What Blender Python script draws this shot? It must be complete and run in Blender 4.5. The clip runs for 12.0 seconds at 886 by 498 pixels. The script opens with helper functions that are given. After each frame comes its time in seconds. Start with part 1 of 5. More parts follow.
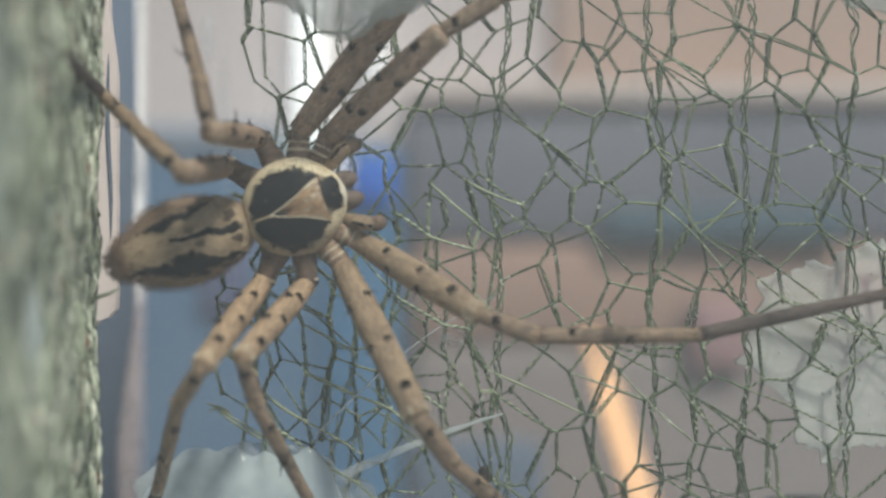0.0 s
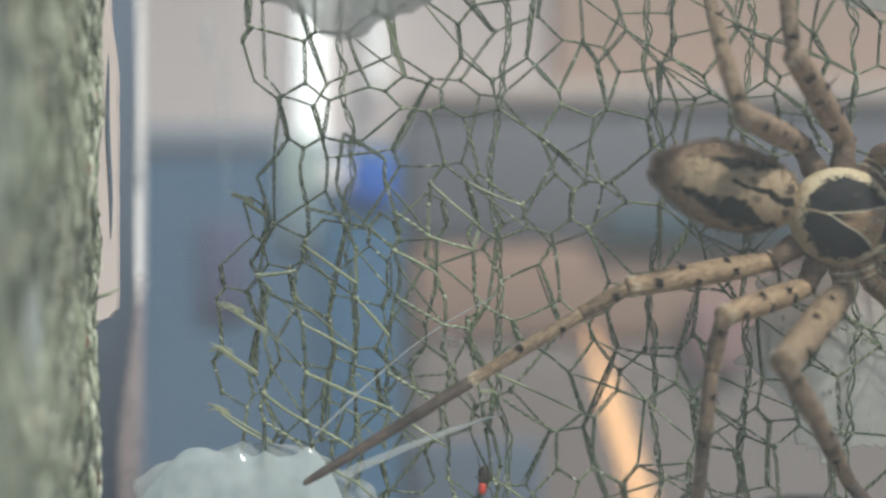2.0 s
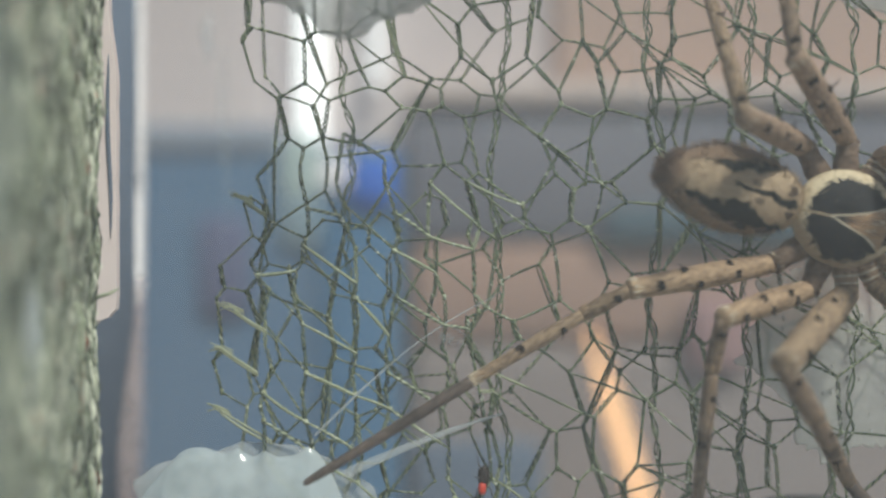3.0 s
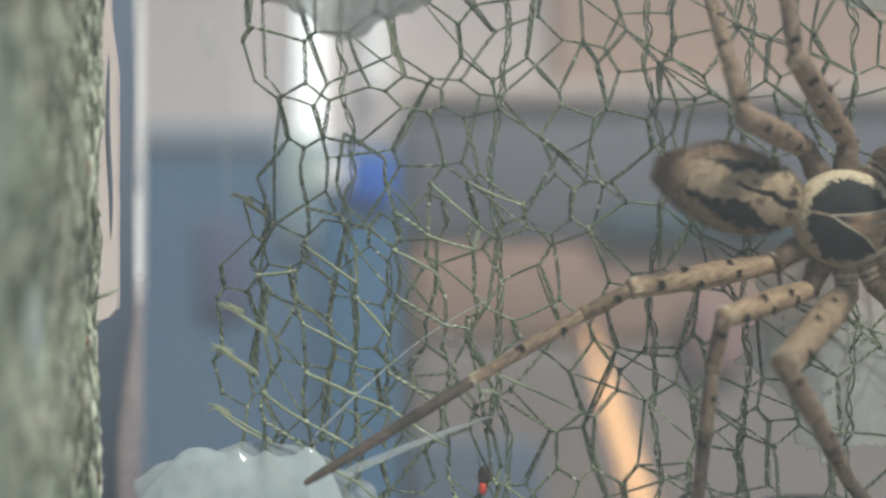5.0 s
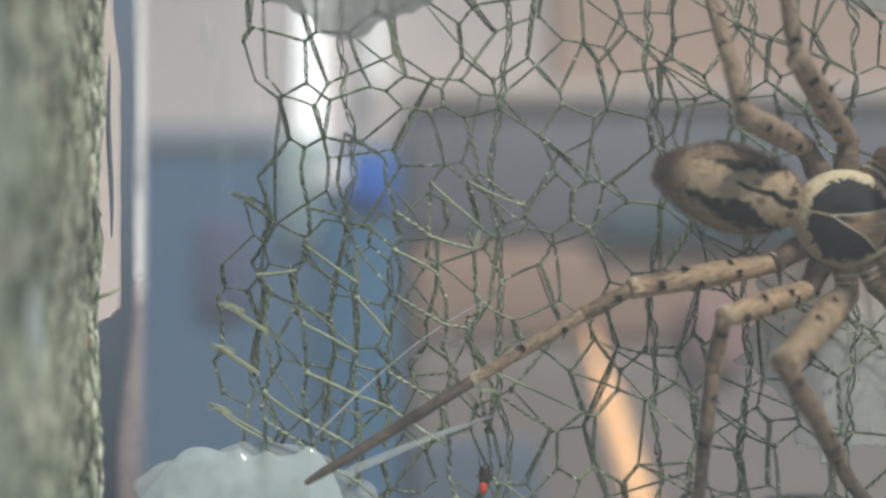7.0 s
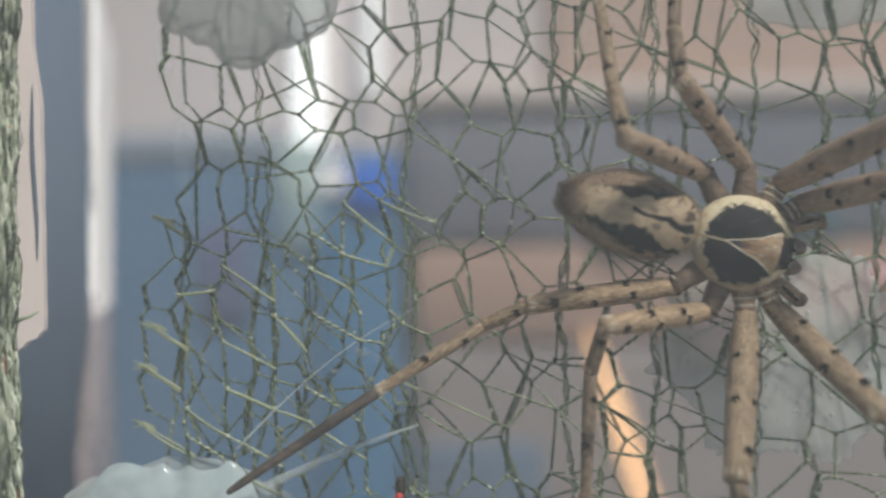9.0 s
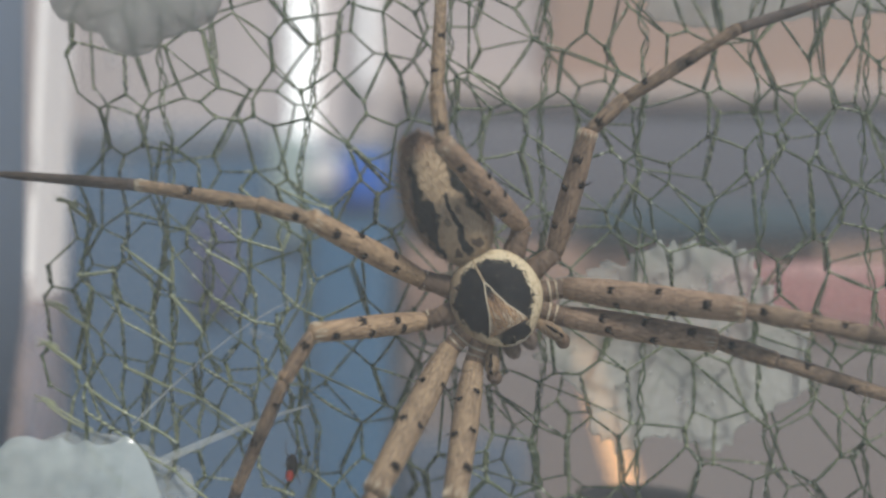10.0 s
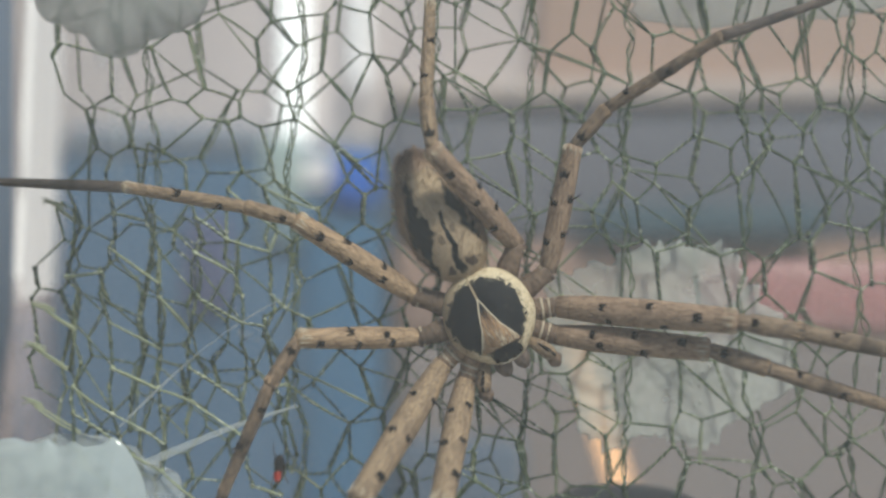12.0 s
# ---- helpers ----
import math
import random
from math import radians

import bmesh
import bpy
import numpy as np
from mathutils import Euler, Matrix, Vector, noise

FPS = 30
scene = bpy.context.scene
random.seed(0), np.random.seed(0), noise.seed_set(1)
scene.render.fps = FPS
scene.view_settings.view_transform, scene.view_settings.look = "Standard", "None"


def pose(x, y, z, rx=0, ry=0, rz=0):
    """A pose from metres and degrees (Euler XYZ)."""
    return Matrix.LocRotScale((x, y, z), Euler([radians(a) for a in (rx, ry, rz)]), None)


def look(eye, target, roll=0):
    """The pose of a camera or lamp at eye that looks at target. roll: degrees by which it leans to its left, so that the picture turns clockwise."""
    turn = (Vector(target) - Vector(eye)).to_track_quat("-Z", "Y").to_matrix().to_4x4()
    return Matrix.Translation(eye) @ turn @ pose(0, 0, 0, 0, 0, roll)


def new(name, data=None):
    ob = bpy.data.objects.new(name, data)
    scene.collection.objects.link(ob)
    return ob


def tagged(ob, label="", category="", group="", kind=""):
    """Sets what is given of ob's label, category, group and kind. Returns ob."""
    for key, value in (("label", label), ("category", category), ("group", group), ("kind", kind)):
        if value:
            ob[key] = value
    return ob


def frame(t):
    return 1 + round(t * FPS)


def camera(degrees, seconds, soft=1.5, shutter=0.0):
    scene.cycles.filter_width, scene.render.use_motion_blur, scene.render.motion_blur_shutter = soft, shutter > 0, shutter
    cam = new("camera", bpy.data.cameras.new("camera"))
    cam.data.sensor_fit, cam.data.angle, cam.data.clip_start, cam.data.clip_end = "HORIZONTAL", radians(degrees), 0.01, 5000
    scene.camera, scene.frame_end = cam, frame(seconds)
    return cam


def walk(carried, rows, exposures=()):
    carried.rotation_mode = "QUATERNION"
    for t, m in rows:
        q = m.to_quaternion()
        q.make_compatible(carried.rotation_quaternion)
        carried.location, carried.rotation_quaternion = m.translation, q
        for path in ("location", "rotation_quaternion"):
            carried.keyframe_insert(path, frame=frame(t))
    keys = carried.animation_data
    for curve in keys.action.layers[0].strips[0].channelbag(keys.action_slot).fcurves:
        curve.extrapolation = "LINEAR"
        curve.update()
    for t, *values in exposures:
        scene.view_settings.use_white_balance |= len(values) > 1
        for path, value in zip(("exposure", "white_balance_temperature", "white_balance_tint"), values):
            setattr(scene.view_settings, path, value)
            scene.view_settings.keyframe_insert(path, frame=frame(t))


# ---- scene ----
# ---------- camera and its way (millimetres, degrees: yaw to the left, pitch up, roll) ----------
MM = 0.001
cam = camera(50.0, 12.0, soft=2.5, shutter=0.3)
cam.data.dof.use_dof = True
cam.data.dof.focus_distance = 0.0912
cam.data.dof.aperture_fstop = 11.5
WAY = [
    (0.0, 0.00, -92.06, 0.00, 0.00, 0.00, 0.00),
    (1.5, 0.00, -92.06, 0.00, 0.00, 0.00, 0.00),
    (3.2, 0.05, -92.06, 0.00, 0.02, 0.00, 0.00),
    (5.5, -0.10, -92.10, 0.02, -0.05, -0.02, 0.00),
    (6.7, -0.05, -92.10, 0.02, -0.03, -0.02, 0.00),
    (8.3, -1.45, -92.90, -0.14, -0.25, -0.05, 0.20),
    (8.5, -1.54, -92.95, -0.14, -0.26, -0.05, 0.23),
    (8.6, 0.59, -92.36, 0.64, 0.36, -0.10, -0.23),
    (8.7, 3.73, -93.25, 1.28, 0.38, 0.03, -0.31),
    (8.8, 6.92, -93.86, 1.42, 0.42, -0.00, -0.85),
    (9.0, 9.42, -94.87, 1.46, 0.53, 0.07, -1.05),
    (9.2, 15.19, -98.09, 1.53, 0.85, -0.09, -0.28),
    (9.5, 20.87, -97.96, 0.45, 1.33, 0.09, -0.79),
    (9.7, 20.40, -99.19, -0.65, 0.62, -0.08, 0.53),
    (10.0, 20.56, -97.61, 0.32, 0.67, -0.11, 0.01),
    (10.5, 21.08, -97.62, 0.35, 0.72, -0.11, -0.10),
    (11.0, 20.83, -97.77, 0.46, 0.38, -0.14, -0.03),
    (12.0, 21.21, -97.79, 0.39, 0.27, -0.13, -0.16),
]


def camera_pose(x, y, z, yaw, pitch, roll):
    return Matrix.Translation((x * MM, y * MM, z * MM)) @ Euler((radians(90 + pitch), 0, radians(yaw))).to_matrix().to_4x4() @ pose(0, 0, 0, 0, 0, roll)


LIGHTER = [(0.0, 0.06, 6300, 3), (0.6, 0.05, 6300, 3), (1.2, 0.02, 6300, 3), (3.0, 0.0, 6300, 3), (5.0, -0.03, 6300, 3), (8.5, -0.04, 6300, 4), (9.0, -0.04, 6300, 5), (9.35, -0.17, 6300, 8), (9.6, -0.18, 6300, 8), (10.1, -0.15, 6300, 8), (11.0, -0.04, 6300, 5), (12.0, 0.0, 6300, 3)]
walk(cam, [(t, camera_pose(*row)) for t, *row in WAY], LIGHTER)

# ---------- world, sun, exposure ----------
SUN_UP, SUN_TURN = 52, 150
world = bpy.data.worlds.new("sky")
scene.world = world
world.use_nodes = True
sky = world.node_tree.nodes.new("ShaderNodeTexSky")
sky.sky_type, sky.sun_disc = "NISHITA", False
sky.sun_elevation, sky.sun_rotation = radians(SUN_UP), radians(SUN_TURN)
world.node_tree.nodes["Background"].inputs["Strength"].default_value = 0.07
world.node_tree.links.new(sky.outputs[0], world.node_tree.nodes["Background"].inputs[0])
sun = new("sun", bpy.data.lights.new("sun", "SUN"))
sun.data.energy, sun.data.angle, sun.data.color = 3.1, radians(8), (1.0, 0.94, 0.84)
sun.matrix_world = look((0.5, -0.75, 1.15), (0, 0, 0))


# ---------- node shorthand ----------
class Value:
    """A number inside a material's node tree, with plain arithmetic."""

    def __init__(self, tree, socket):
        self.tree, self.socket = tree, socket

    def _math(self, kind, *others):
        node = self.tree.nodes.new("ShaderNodeMath")
        node.operation = kind
        for n, value in enumerate((self, *others)):
            if isinstance(value, Value):
                self.tree.links.new(value.socket, node.inputs[n])
            else:
                node.inputs[n].default_value = value
        return Value(self.tree, node.outputs[0])

    def __add__(self, o):
        return self._math("ADD", o)

    def __sub__(self, o):
        return self._math("SUBTRACT", o)

    def __mul__(self, o):
        return self._math("MULTIPLY", o)

    def absolute(self):
        return self._math("ABSOLUTE")

    def least(self, o):
        return self._math("MINIMUM", o)

    def most(self, o):
        return self._math("MAXIMUM", o)

    def square(self):
        return self._math("MULTIPLY", self)

    def step(self, low, high):
        """0 below low, 1 above high, smooth between."""
        node = self.tree.nodes.new("ShaderNodeMapRange")
        node.interpolation_type = "SMOOTHSTEP"
        self.tree.links.new(self.socket, node.inputs["Value"])
        node.inputs["From Min"].default_value, node.inputs["From Max"].default_value = low, high
        return Value(self.tree, node.outputs["Result"])

    def below(self, low, high):
        return self.step(low, high) * -1.0 + 1.0


class Paint:
    """A material with a Principled shader; places are in millimetres of the object's own space."""

    def __init__(self, name, colour, rough=0.5, metal=0.0):
        self.material = bpy.data.materials.new(name)
        self.material.use_nodes = True
        self.tree = self.material.node_tree
        self.shader = self.tree.nodes["Principled BSDF"]
        self.shader.inputs["Roughness"].default_value, self.shader.inputs["Metallic"].default_value = rough, metal
        self.colour = None
        self.shader.inputs["Base Color"].default_value = (*colour, 1)
        self.base = colour
        self.place = self.tree.nodes.new("ShaderNodeTexCoord").outputs["Object"]

    def axes(self):
        split = self.tree.nodes.new("ShaderNodeSeparateXYZ")
        self.tree.links.new(self.place, split.inputs[0])
        return [Value(self.tree, split.outputs[n]) * 1000.0 for n in range(3)]

    def noise(self, scale, detail=3.0, stretch=(1, 1, 1), rough=0.55):
        """Noise with so many waves a millimetre."""
        move = self.tree.nodes.new("ShaderNodeMapping")
        move.inputs["Scale"].default_value = [1000.0 * s for s in stretch]
        self.tree.links.new(self.place, move.inputs[0])
        node = self.tree.nodes.new("ShaderNodeTexNoise")
        node.inputs["Scale"].default_value, node.inputs["Detail"].default_value, node.inputs["Roughness"].default_value = scale, detail, rough
        self.tree.links.new(move.outputs[0], node.inputs["Vector"])
        return Value(self.tree, node.outputs["Fac"])

    def chance(self, island=False):
        if island:
            node = self.tree.nodes.new("ShaderNodeNewGeometry")
            return Value(self.tree, node.outputs["Random Per Island"])
        return Value(self.tree, self.tree.nodes.new("ShaderNodeObjectInfo").outputs["Random"])

    def over(self, share, colour):
        """Lays a colour over what there is, by a share from 0 to 1."""
        node = self.tree.nodes.new("ShaderNodeMix")
        node.data_type = "RGBA"
        node.clamp_factor = True
        self.tree.links.new(share.socket, node.inputs["Factor"])
        if self.colour is None:
            node.inputs["A"].default_value = (*self.base, 1)
            node.inputs[6].default_value = (*self.base, 1)
        else:
            self.tree.links.new(self.colour, node.inputs[6])
        node.inputs[7].default_value = (*colour, 1)
        self.colour = node.outputs[2]
        self.tree.links.new(self.colour, self.shader.inputs["Base Color"])
        return self

    def bump(self, height, strength=0.4, distance=0.1):
        node = self.tree.nodes.new("ShaderNodeBump")
        node.inputs["Strength"].default_value, node.inputs["Distance"].default_value = strength, distance * MM
        self.tree.links.new(height.socket, node.inputs["Height"])
        self.tree.links.new(node.outputs[0], self.shader.inputs["Normal"])
        return self

    def set(self, **values):
        for key, value in values.items():
            self.shader.inputs[key.replace("_", " ")].default_value = value
        return self

    def seen_through(self, share):
        """Lets a share of the light straight through; share: a number or a Value."""
        mix, clear = self.tree.nodes.new("ShaderNodeMixShader"), self.tree.nodes.new("ShaderNodeBsdfTransparent")
        if isinstance(share, Value):
            self.tree.links.new(share.socket, mix.inputs[0])
        else:
            mix.inputs[0].default_value = share
        self.tree.links.new(self.shader.outputs[0], mix.inputs[1])
        self.tree.links.new(clear.outputs[0], mix.inputs[2])
        self.tree.links.new(mix.outputs[0], self.tree.nodes["Material Output"].inputs[0])
        return self


def glow(name, colour, strength):
    m = bpy.data.materials.new(name)
    m.use_nodes = True
    m.node_tree.nodes.remove(m.node_tree.nodes["Principled BSDF"])
    lamp = m.node_tree.nodes.new("ShaderNodeEmission")
    lamp.inputs[0].default_value, lamp.inputs[1].default_value = (*colour, 1), strength
    m.node_tree.links.new(lamp.outputs[0], m.node_tree.nodes["Material Output"].inputs[0])
    return m


# ---------- materials ----------
def plaster(name, colour, dark):
    p = Paint(name, colour, 0.85)
    p.over(p.noise(0.004, 4).step(0.35, 0.7) * 0.6, dark)
    p.over(p.noise(0.15, 3).step(0.5, 0.8) * 0.15, dark)
    return p.bump(p.noise(0.3, 4), 0.3, 0.5).material


WALL = plaster("pinkish_plaster", (0.585, 0.51, 0.495), (0.50, 0.445, 0.44))
WALL_BROWN = plaster("brown_board", (0.555, 0.395, 0.315), (0.47, 0.345, 0.285))
LEDGE = plaster("pale_ledge", (0.60, 0.50, 0.45), (0.5, 0.43, 0.4))
BAND = plaster("slate_grey_board", (0.18, 0.176, 0.205), (0.128, 0.138, 0.172))
BLUE = plaster("dull_blue_cloth", (0.072, 0.138, 0.228), (0.062, 0.137, 0.242))
GREY_BLUE = plaster("grey_blue_cloth", (0.21, 0.24, 0.29), (0.18, 0.215, 0.27))
MID_BLUE = plaster("mid_blue_board", (0.045, 0.135, 0.25), (0.045, 0.125, 0.23))
BRIGHT_BLUE = plaster("bright_blue_plastic", (0.02, 0.14, 0.62), (0.02, 0.12, 0.52))
CARTON = plaster("brown_carton", (0.40, 0.258, 0.195), (0.33, 0.225, 0.18))
MAUVE = plaster("mauve_grey_cloth", (0.252, 0.208, 0.193), (0.22, 0.194, 0.187))
DARK_BLUE = plaster("dark_blue_basket", (0.10, 0.135, 0.19), (0.085, 0.115, 0.165))
PINK_CLOTH = plaster("dull_pink_cloth", (0.35, 0.215, 0.21), (0.31, 0.19, 0.19))
TEAL = plaster("dark_teal_plastic", (0.055, 0.10, 0.13), (0.05, 0.085, 0.11))
PURPLE = plaster("dull_purple_cloth", (0.095, 0.11, 0.205), (0.085, 0.11, 0.2))
PALE_GREEN = plaster("pale_green_glass", (0.42, 0.52, 0.50), (0.36, 0.46, 0.46))
DULL_GREEN = plaster("grey_green_glass", (0.20, 0.28, 0.32), (0.17, 0.25, 0.31))
DAYLIGHT = glow("daylight_slit", (1.0, 1.0, 0.98), 1.7)
DIM_DAYLIGHT = glow("dim_daylight_slit", (1.0, 0.98, 0.97), 1.1)
WARM = glow("warm_light", (1.0, 0.56, 0.28), 1.5)


def net_paint(name, colour):
    p = Paint(name, colour, 0.26)
    p.over(p.chance(True).step(0.45, 1.0) * 0.8, (0.27, 0.30, 0.18))
    p.over(p.chance(True).below(0.12, 0.35) * 0.7, (0.035, 0.05, 0.03))
    p.over(p.noise(0.35, 2).step(0.5, 0.75) * 0.5, (0.05, 0.075, 0.055))
    p.over(p.noise(1.0, 3).step(0.52, 0.7) * 0.5, (0.24, 0.29, 0.18))
    # near-white specks paint glints onto the cords
    p.over(p.noise(1.3, 3).step(0.60, 0.68) * 0.6, (0.66, 0.70, 0.56))
    return p.bump(p.noise(6.0, 3), 0.45, 0.08).material


def fibre_paint():
    p = Paint("grey_green_fibre", (0.34, 0.39, 0.265), 0.5)
    p.over(p.chance(True).step(0.5, 0.9), (0.82, 0.85, 0.70))
    p.over(p.chance(True).step(0.985, 0.99), (0.36, 0.12, 0.07))
    p.over(p.chance(True).below(0.22, 0.42), (0.06, 0.08, 0.055))
    return p.material


def slab_paint():
    p = Paint("grey_green_pad", (0.52, 0.575, 0.51), 0.8)
    p.over(p.noise(0.32, 4, (1, 1, 0.16), 0.65).step(0.42, 0.6), (0.72, 0.76, 0.65))
    p.over(p.noise(0.22, 3, (1, 1, 0.12)).below(0.38, 0.48) * 0.65, (0.13, 0.155, 0.115))
    p.over(p.noise(0.9, 4, (1, 1, 0.2)).step(0.48, 0.62) * 0.45, (0.09, 0.11, 0.08))
    p.over(p.noise(0.07, 2, (1, 1, 0.6)).step(0.40, 0.55) * 0.85, (0.70, 0.78, 0.79))
    return p.bump(p.noise(1.2, 5, (1, 1, 0.25)), 0.9, 0.6).material


def glue_paint():
    p = Paint("hot_glue", (0.64, 0.72, 0.75), 0.12)
    p.over(p.noise(0.25, 3).step(0.4, 0.7) * 0.6, (0.52, 0.62, 0.65))
    p.bump(p.noise(0.5, 3), 0.15, 0.4)
    p.set(Subsurface_Weight=0.3, Subsurface_Radius=(0.003, 0.003, 0.003))
    return p.seen_through(p.noise(0.2, 2).step(0.35, 0.7) * 0.2 + 0.46).material


def film_paint(name, haze, rough=0.12, colour=(0.62, 0.67, 0.68), wrinkle=0.4, waves=0.4):
    p = Paint(name, colour, rough)
    p.bump(p.noise(waves, 4), wrinkle, 0.3)
    return p.seen_through(p.noise(0.15, 3).step(0.3, 0.7) * 0.15 + haze).material


def clear_paint(name, haze):
    p = Paint(name, (0.70, 0.73, 0.75), 0.3)
    p.set(Specular_IOR_Level=0.15)
    return p.seen_through(p.noise(0.03, 3).step(0.2, 0.9) * -0.03 + (1.0 - haze)).material


# the second cord colour is a paler copy with the yarns' highlights painted in
NET, LIT_NET = net_paint("olive_net_cord", (0.085, 0.118, 0.068)), net_paint("lit_olive_net_cord", (0.36, 0.41, 0.28))
FIBRE, SLAB, GLUE = fibre_paint(), slab_paint(), glue_paint()
GLUE_FILM = film_paint("thin_glue_film", 0.56)
CLEAR = clear_paint("hazy_clear_plastic", 0.036)
BACK_CLEAR = clear_paint("clear_plastic", 0.03)
TOP_FILM = film_paint("dull_glue_film", 0.46, 0.35, (0.50, 0.52, 0.50), 0.12)
GREY_GLUE = film_paint("greyish_glue", 0.36, 0.35, (0.35, 0.365, 0.35), 0.12)
PINK_FILM = film_paint("pink_translucent_plastic", 0.5, 0.4, (0.57, 0.29, 0.30))
PALE_GLUE = film_paint("pale_glue_film", 0.5, 0.08, (0.64, 0.66, 0.62), 1.0, 0.9)
PALE_FILM = film_paint("pinkish_translucent_plastic", 0.55, 0.4, (0.62, 0.52, 0.52))
SCUFF_GLARE = film_paint("pale_scuff_and_glare", 0.6, 0.3)
SILK = film_paint("white_silk", 0.62, 0.3)
FRAY = Paint("frayed_straw_end", (0.34, 0.37, 0.25), 0.6).material
PALE_STRIP = plaster("pale_pink_plastic", (0.82, 0.71, 0.68), (0.76, 0.67, 0.66))
# near-white colour for surfaces that stand in for reflections
WHITE_GLARE = plaster("white_glare", (0.96, 0.93, 0.93), (0.90, 0.87, 0.88))
SLATE = plaster("slate_blue_plastic", (0.125, 0.158, 0.215), (0.105, 0.14, 0.195))
SEAM = Paint("dark_seam", (0.12, 0.12, 0.13), 0.6).material
TABLE = plaster("grey_table_paint", (0.33, 0.325, 0.315), (0.27, 0.27, 0.265))
CAP = plaster("dark_grey_cap", (0.10, 0.11, 0.11), (0.08, 0.09, 0.09))
RED = Paint("red_scale", (0.5, 0.05, 0.03), 0.4).material
DARK = Paint("dark_brown_shell", (0.03, 0.022, 0.018), 0.4).material


def leg_paint(name, colour, dark, streak, bands=0.0):
    p = Paint(name, colour, 0.7)
    p.set(Specular_IOR_Level=0.3)
    p.over(p.noise(0.8, 5, (0.5, 1.2, 1.2), 0.7).step(0.42, 0.66) * streak, dark)
    p.over(p.noise(1.7, 5, (0.7, 1.1, 1.1), 0.75).step(0.48, 0.60) * 0.65, dark)
    p.over(p.noise(5.5, 4, (0.22, 1.4, 1.4), 0.7).step(0.50, 0.66) * 0.65, [min(1, 1.65 * c) for c in colour])
    p.over(p.noise(4.5, 3, (0.2, 1.4, 1.4), 0.6).below(0.36, 0.46) * 0.65, dark)
    if bands:
        p.over(p.noise(0.24, 3, (1, 0.25, 0.25)).step(0.52, 0.64) * bands, [0.5 * c for c in dark])
    return p.bump(p.noise(4.5, 5, (0.2, 1.5, 1.5)), 0.9, 0.16).material


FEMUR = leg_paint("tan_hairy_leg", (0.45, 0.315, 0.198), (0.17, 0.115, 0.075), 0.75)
# browner copy of the leg colour, with the shade of the side > 0 legs painted in
FEMUR_SHADED = leg_paint("shaded_tan_hairy_leg", (0.37, 0.26, 0.182), (0.15, 0.1, 0.068), 0.75)
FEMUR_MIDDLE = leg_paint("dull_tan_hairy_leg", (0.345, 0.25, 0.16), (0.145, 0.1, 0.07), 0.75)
SHANK = leg_paint("brown_hairy_leg", (0.275, 0.195, 0.132), (0.112, 0.083, 0.065), 0.75, 0.8)
FOOT = leg_paint("dark_brown_foot", (0.125, 0.095, 0.08), (0.06, 0.05, 0.046), 0.8, 0.6)
BLACK = Paint("black_spine", (0.024, 0.02, 0.018), 0.85).set(Specular_IOR_Level=0.1).material
COXA = leg_paint("brown_hip", (0.20, 0.138, 0.098), (0.07, 0.05, 0.04), 0.7)
RING = leg_paint("cream_hip_ring", (0.56, 0.48, 0.36), (0.28, 0.22, 0.16), 0.5)
HAIR = Paint("brown_hair", (0.33, 0.26, 0.18), 0.6).material
JAW = leg_paint("grey_brown_jaw", (0.20, 0.15, 0.12), (0.06, 0.05, 0.05), 0.6)


def carapace_paint():
    p = Paint("cream_and_black_shield", (0.70, 0.595, 0.41), 0.65)
    p.set(Specular_IOR_Level=0.2)
    x, y, z = p.axes()
    rag = (p.noise(2.6, 5, (1, 1, 1), 0.8) - 0.5) * 2.8
    slow = p.noise(0.45, 2) - 0.5
    side = y.absolute()
    p.over(p.noise(1.1, 4).step(0.46, 0.66) * 0.65, (0.42, 0.31, 0.19))
    p.over(p.noise(5.0, 4, (1, 0.4, 1), 0.7).step(0.52, 0.64) * 0.5, (0.30, 0.22, 0.14))
    # brown over the -y rim paints in the shield's shaded side
    p.over((y * -1.0 + x * -0.2).step(1.4, 3.4) * 0.75, (0.31, 0.225, 0.15))
    black = (0.010, 0.011, 0.013)
    middle = (y + 0.35).absolute()
    wedge = middle - (x + 2.1).most(0.0) * 0.31 - (x - 0.6).most(0.0) * 0.2 - 0.02 + slow * 0.35
    lobe = ((x + 0.3) * 0.264).square() + ((y + 0.22) * 0.260).square() + rag * 0.42 + slow * 0.5
    p.over(lobe.below(0.93, 1.02), black)
    p.over((middle + rag * 0.05).below(0.05, 0.14) * x.below(-2.1, -1.8), (0.40, 0.31, 0.20))
    fan = wedge.below(-0.02, 0.03) * x.step(-2.3, -2.0) * (x + rag * 0.25).below(2.75, 2.95)
    p.over(fan * (x + rag * 0.4).step(-1.4, 0.5), (0.15, 0.092, 0.06))
    streak = p.noise(3.4, 4, (0.16, 1.3, 1), 0.7)
    p.over(fan * x.step(-1.3, 0.4) * streak.step(0.47, 0.56), (0.42, 0.27, 0.155))
    p.over(fan * x.step(-0.4, 1.4) * streak.below(0.40, 0.48), (0.56, 0.46, 0.33))
    line = (wedge - 0.04).absolute()
    p.over(line.below(0.03, 0.10) * x.step(-2.4, -2.0) * x.below(2.2, 2.9), (0.62, 0.54, 0.40))
    head = ((x - 3.65) * 1.05).square() + (y * 0.58).square() + rag * 0.35
    p.over(head.below(0.75, 0.95), black)
    p.over((x - side * 0.1 + rag * 0.15).step(4.25, 4.4), (0.66, 0.60, 0.48))
    return p.bump(p.noise(7.0, 4), 0.35, 0.06).material


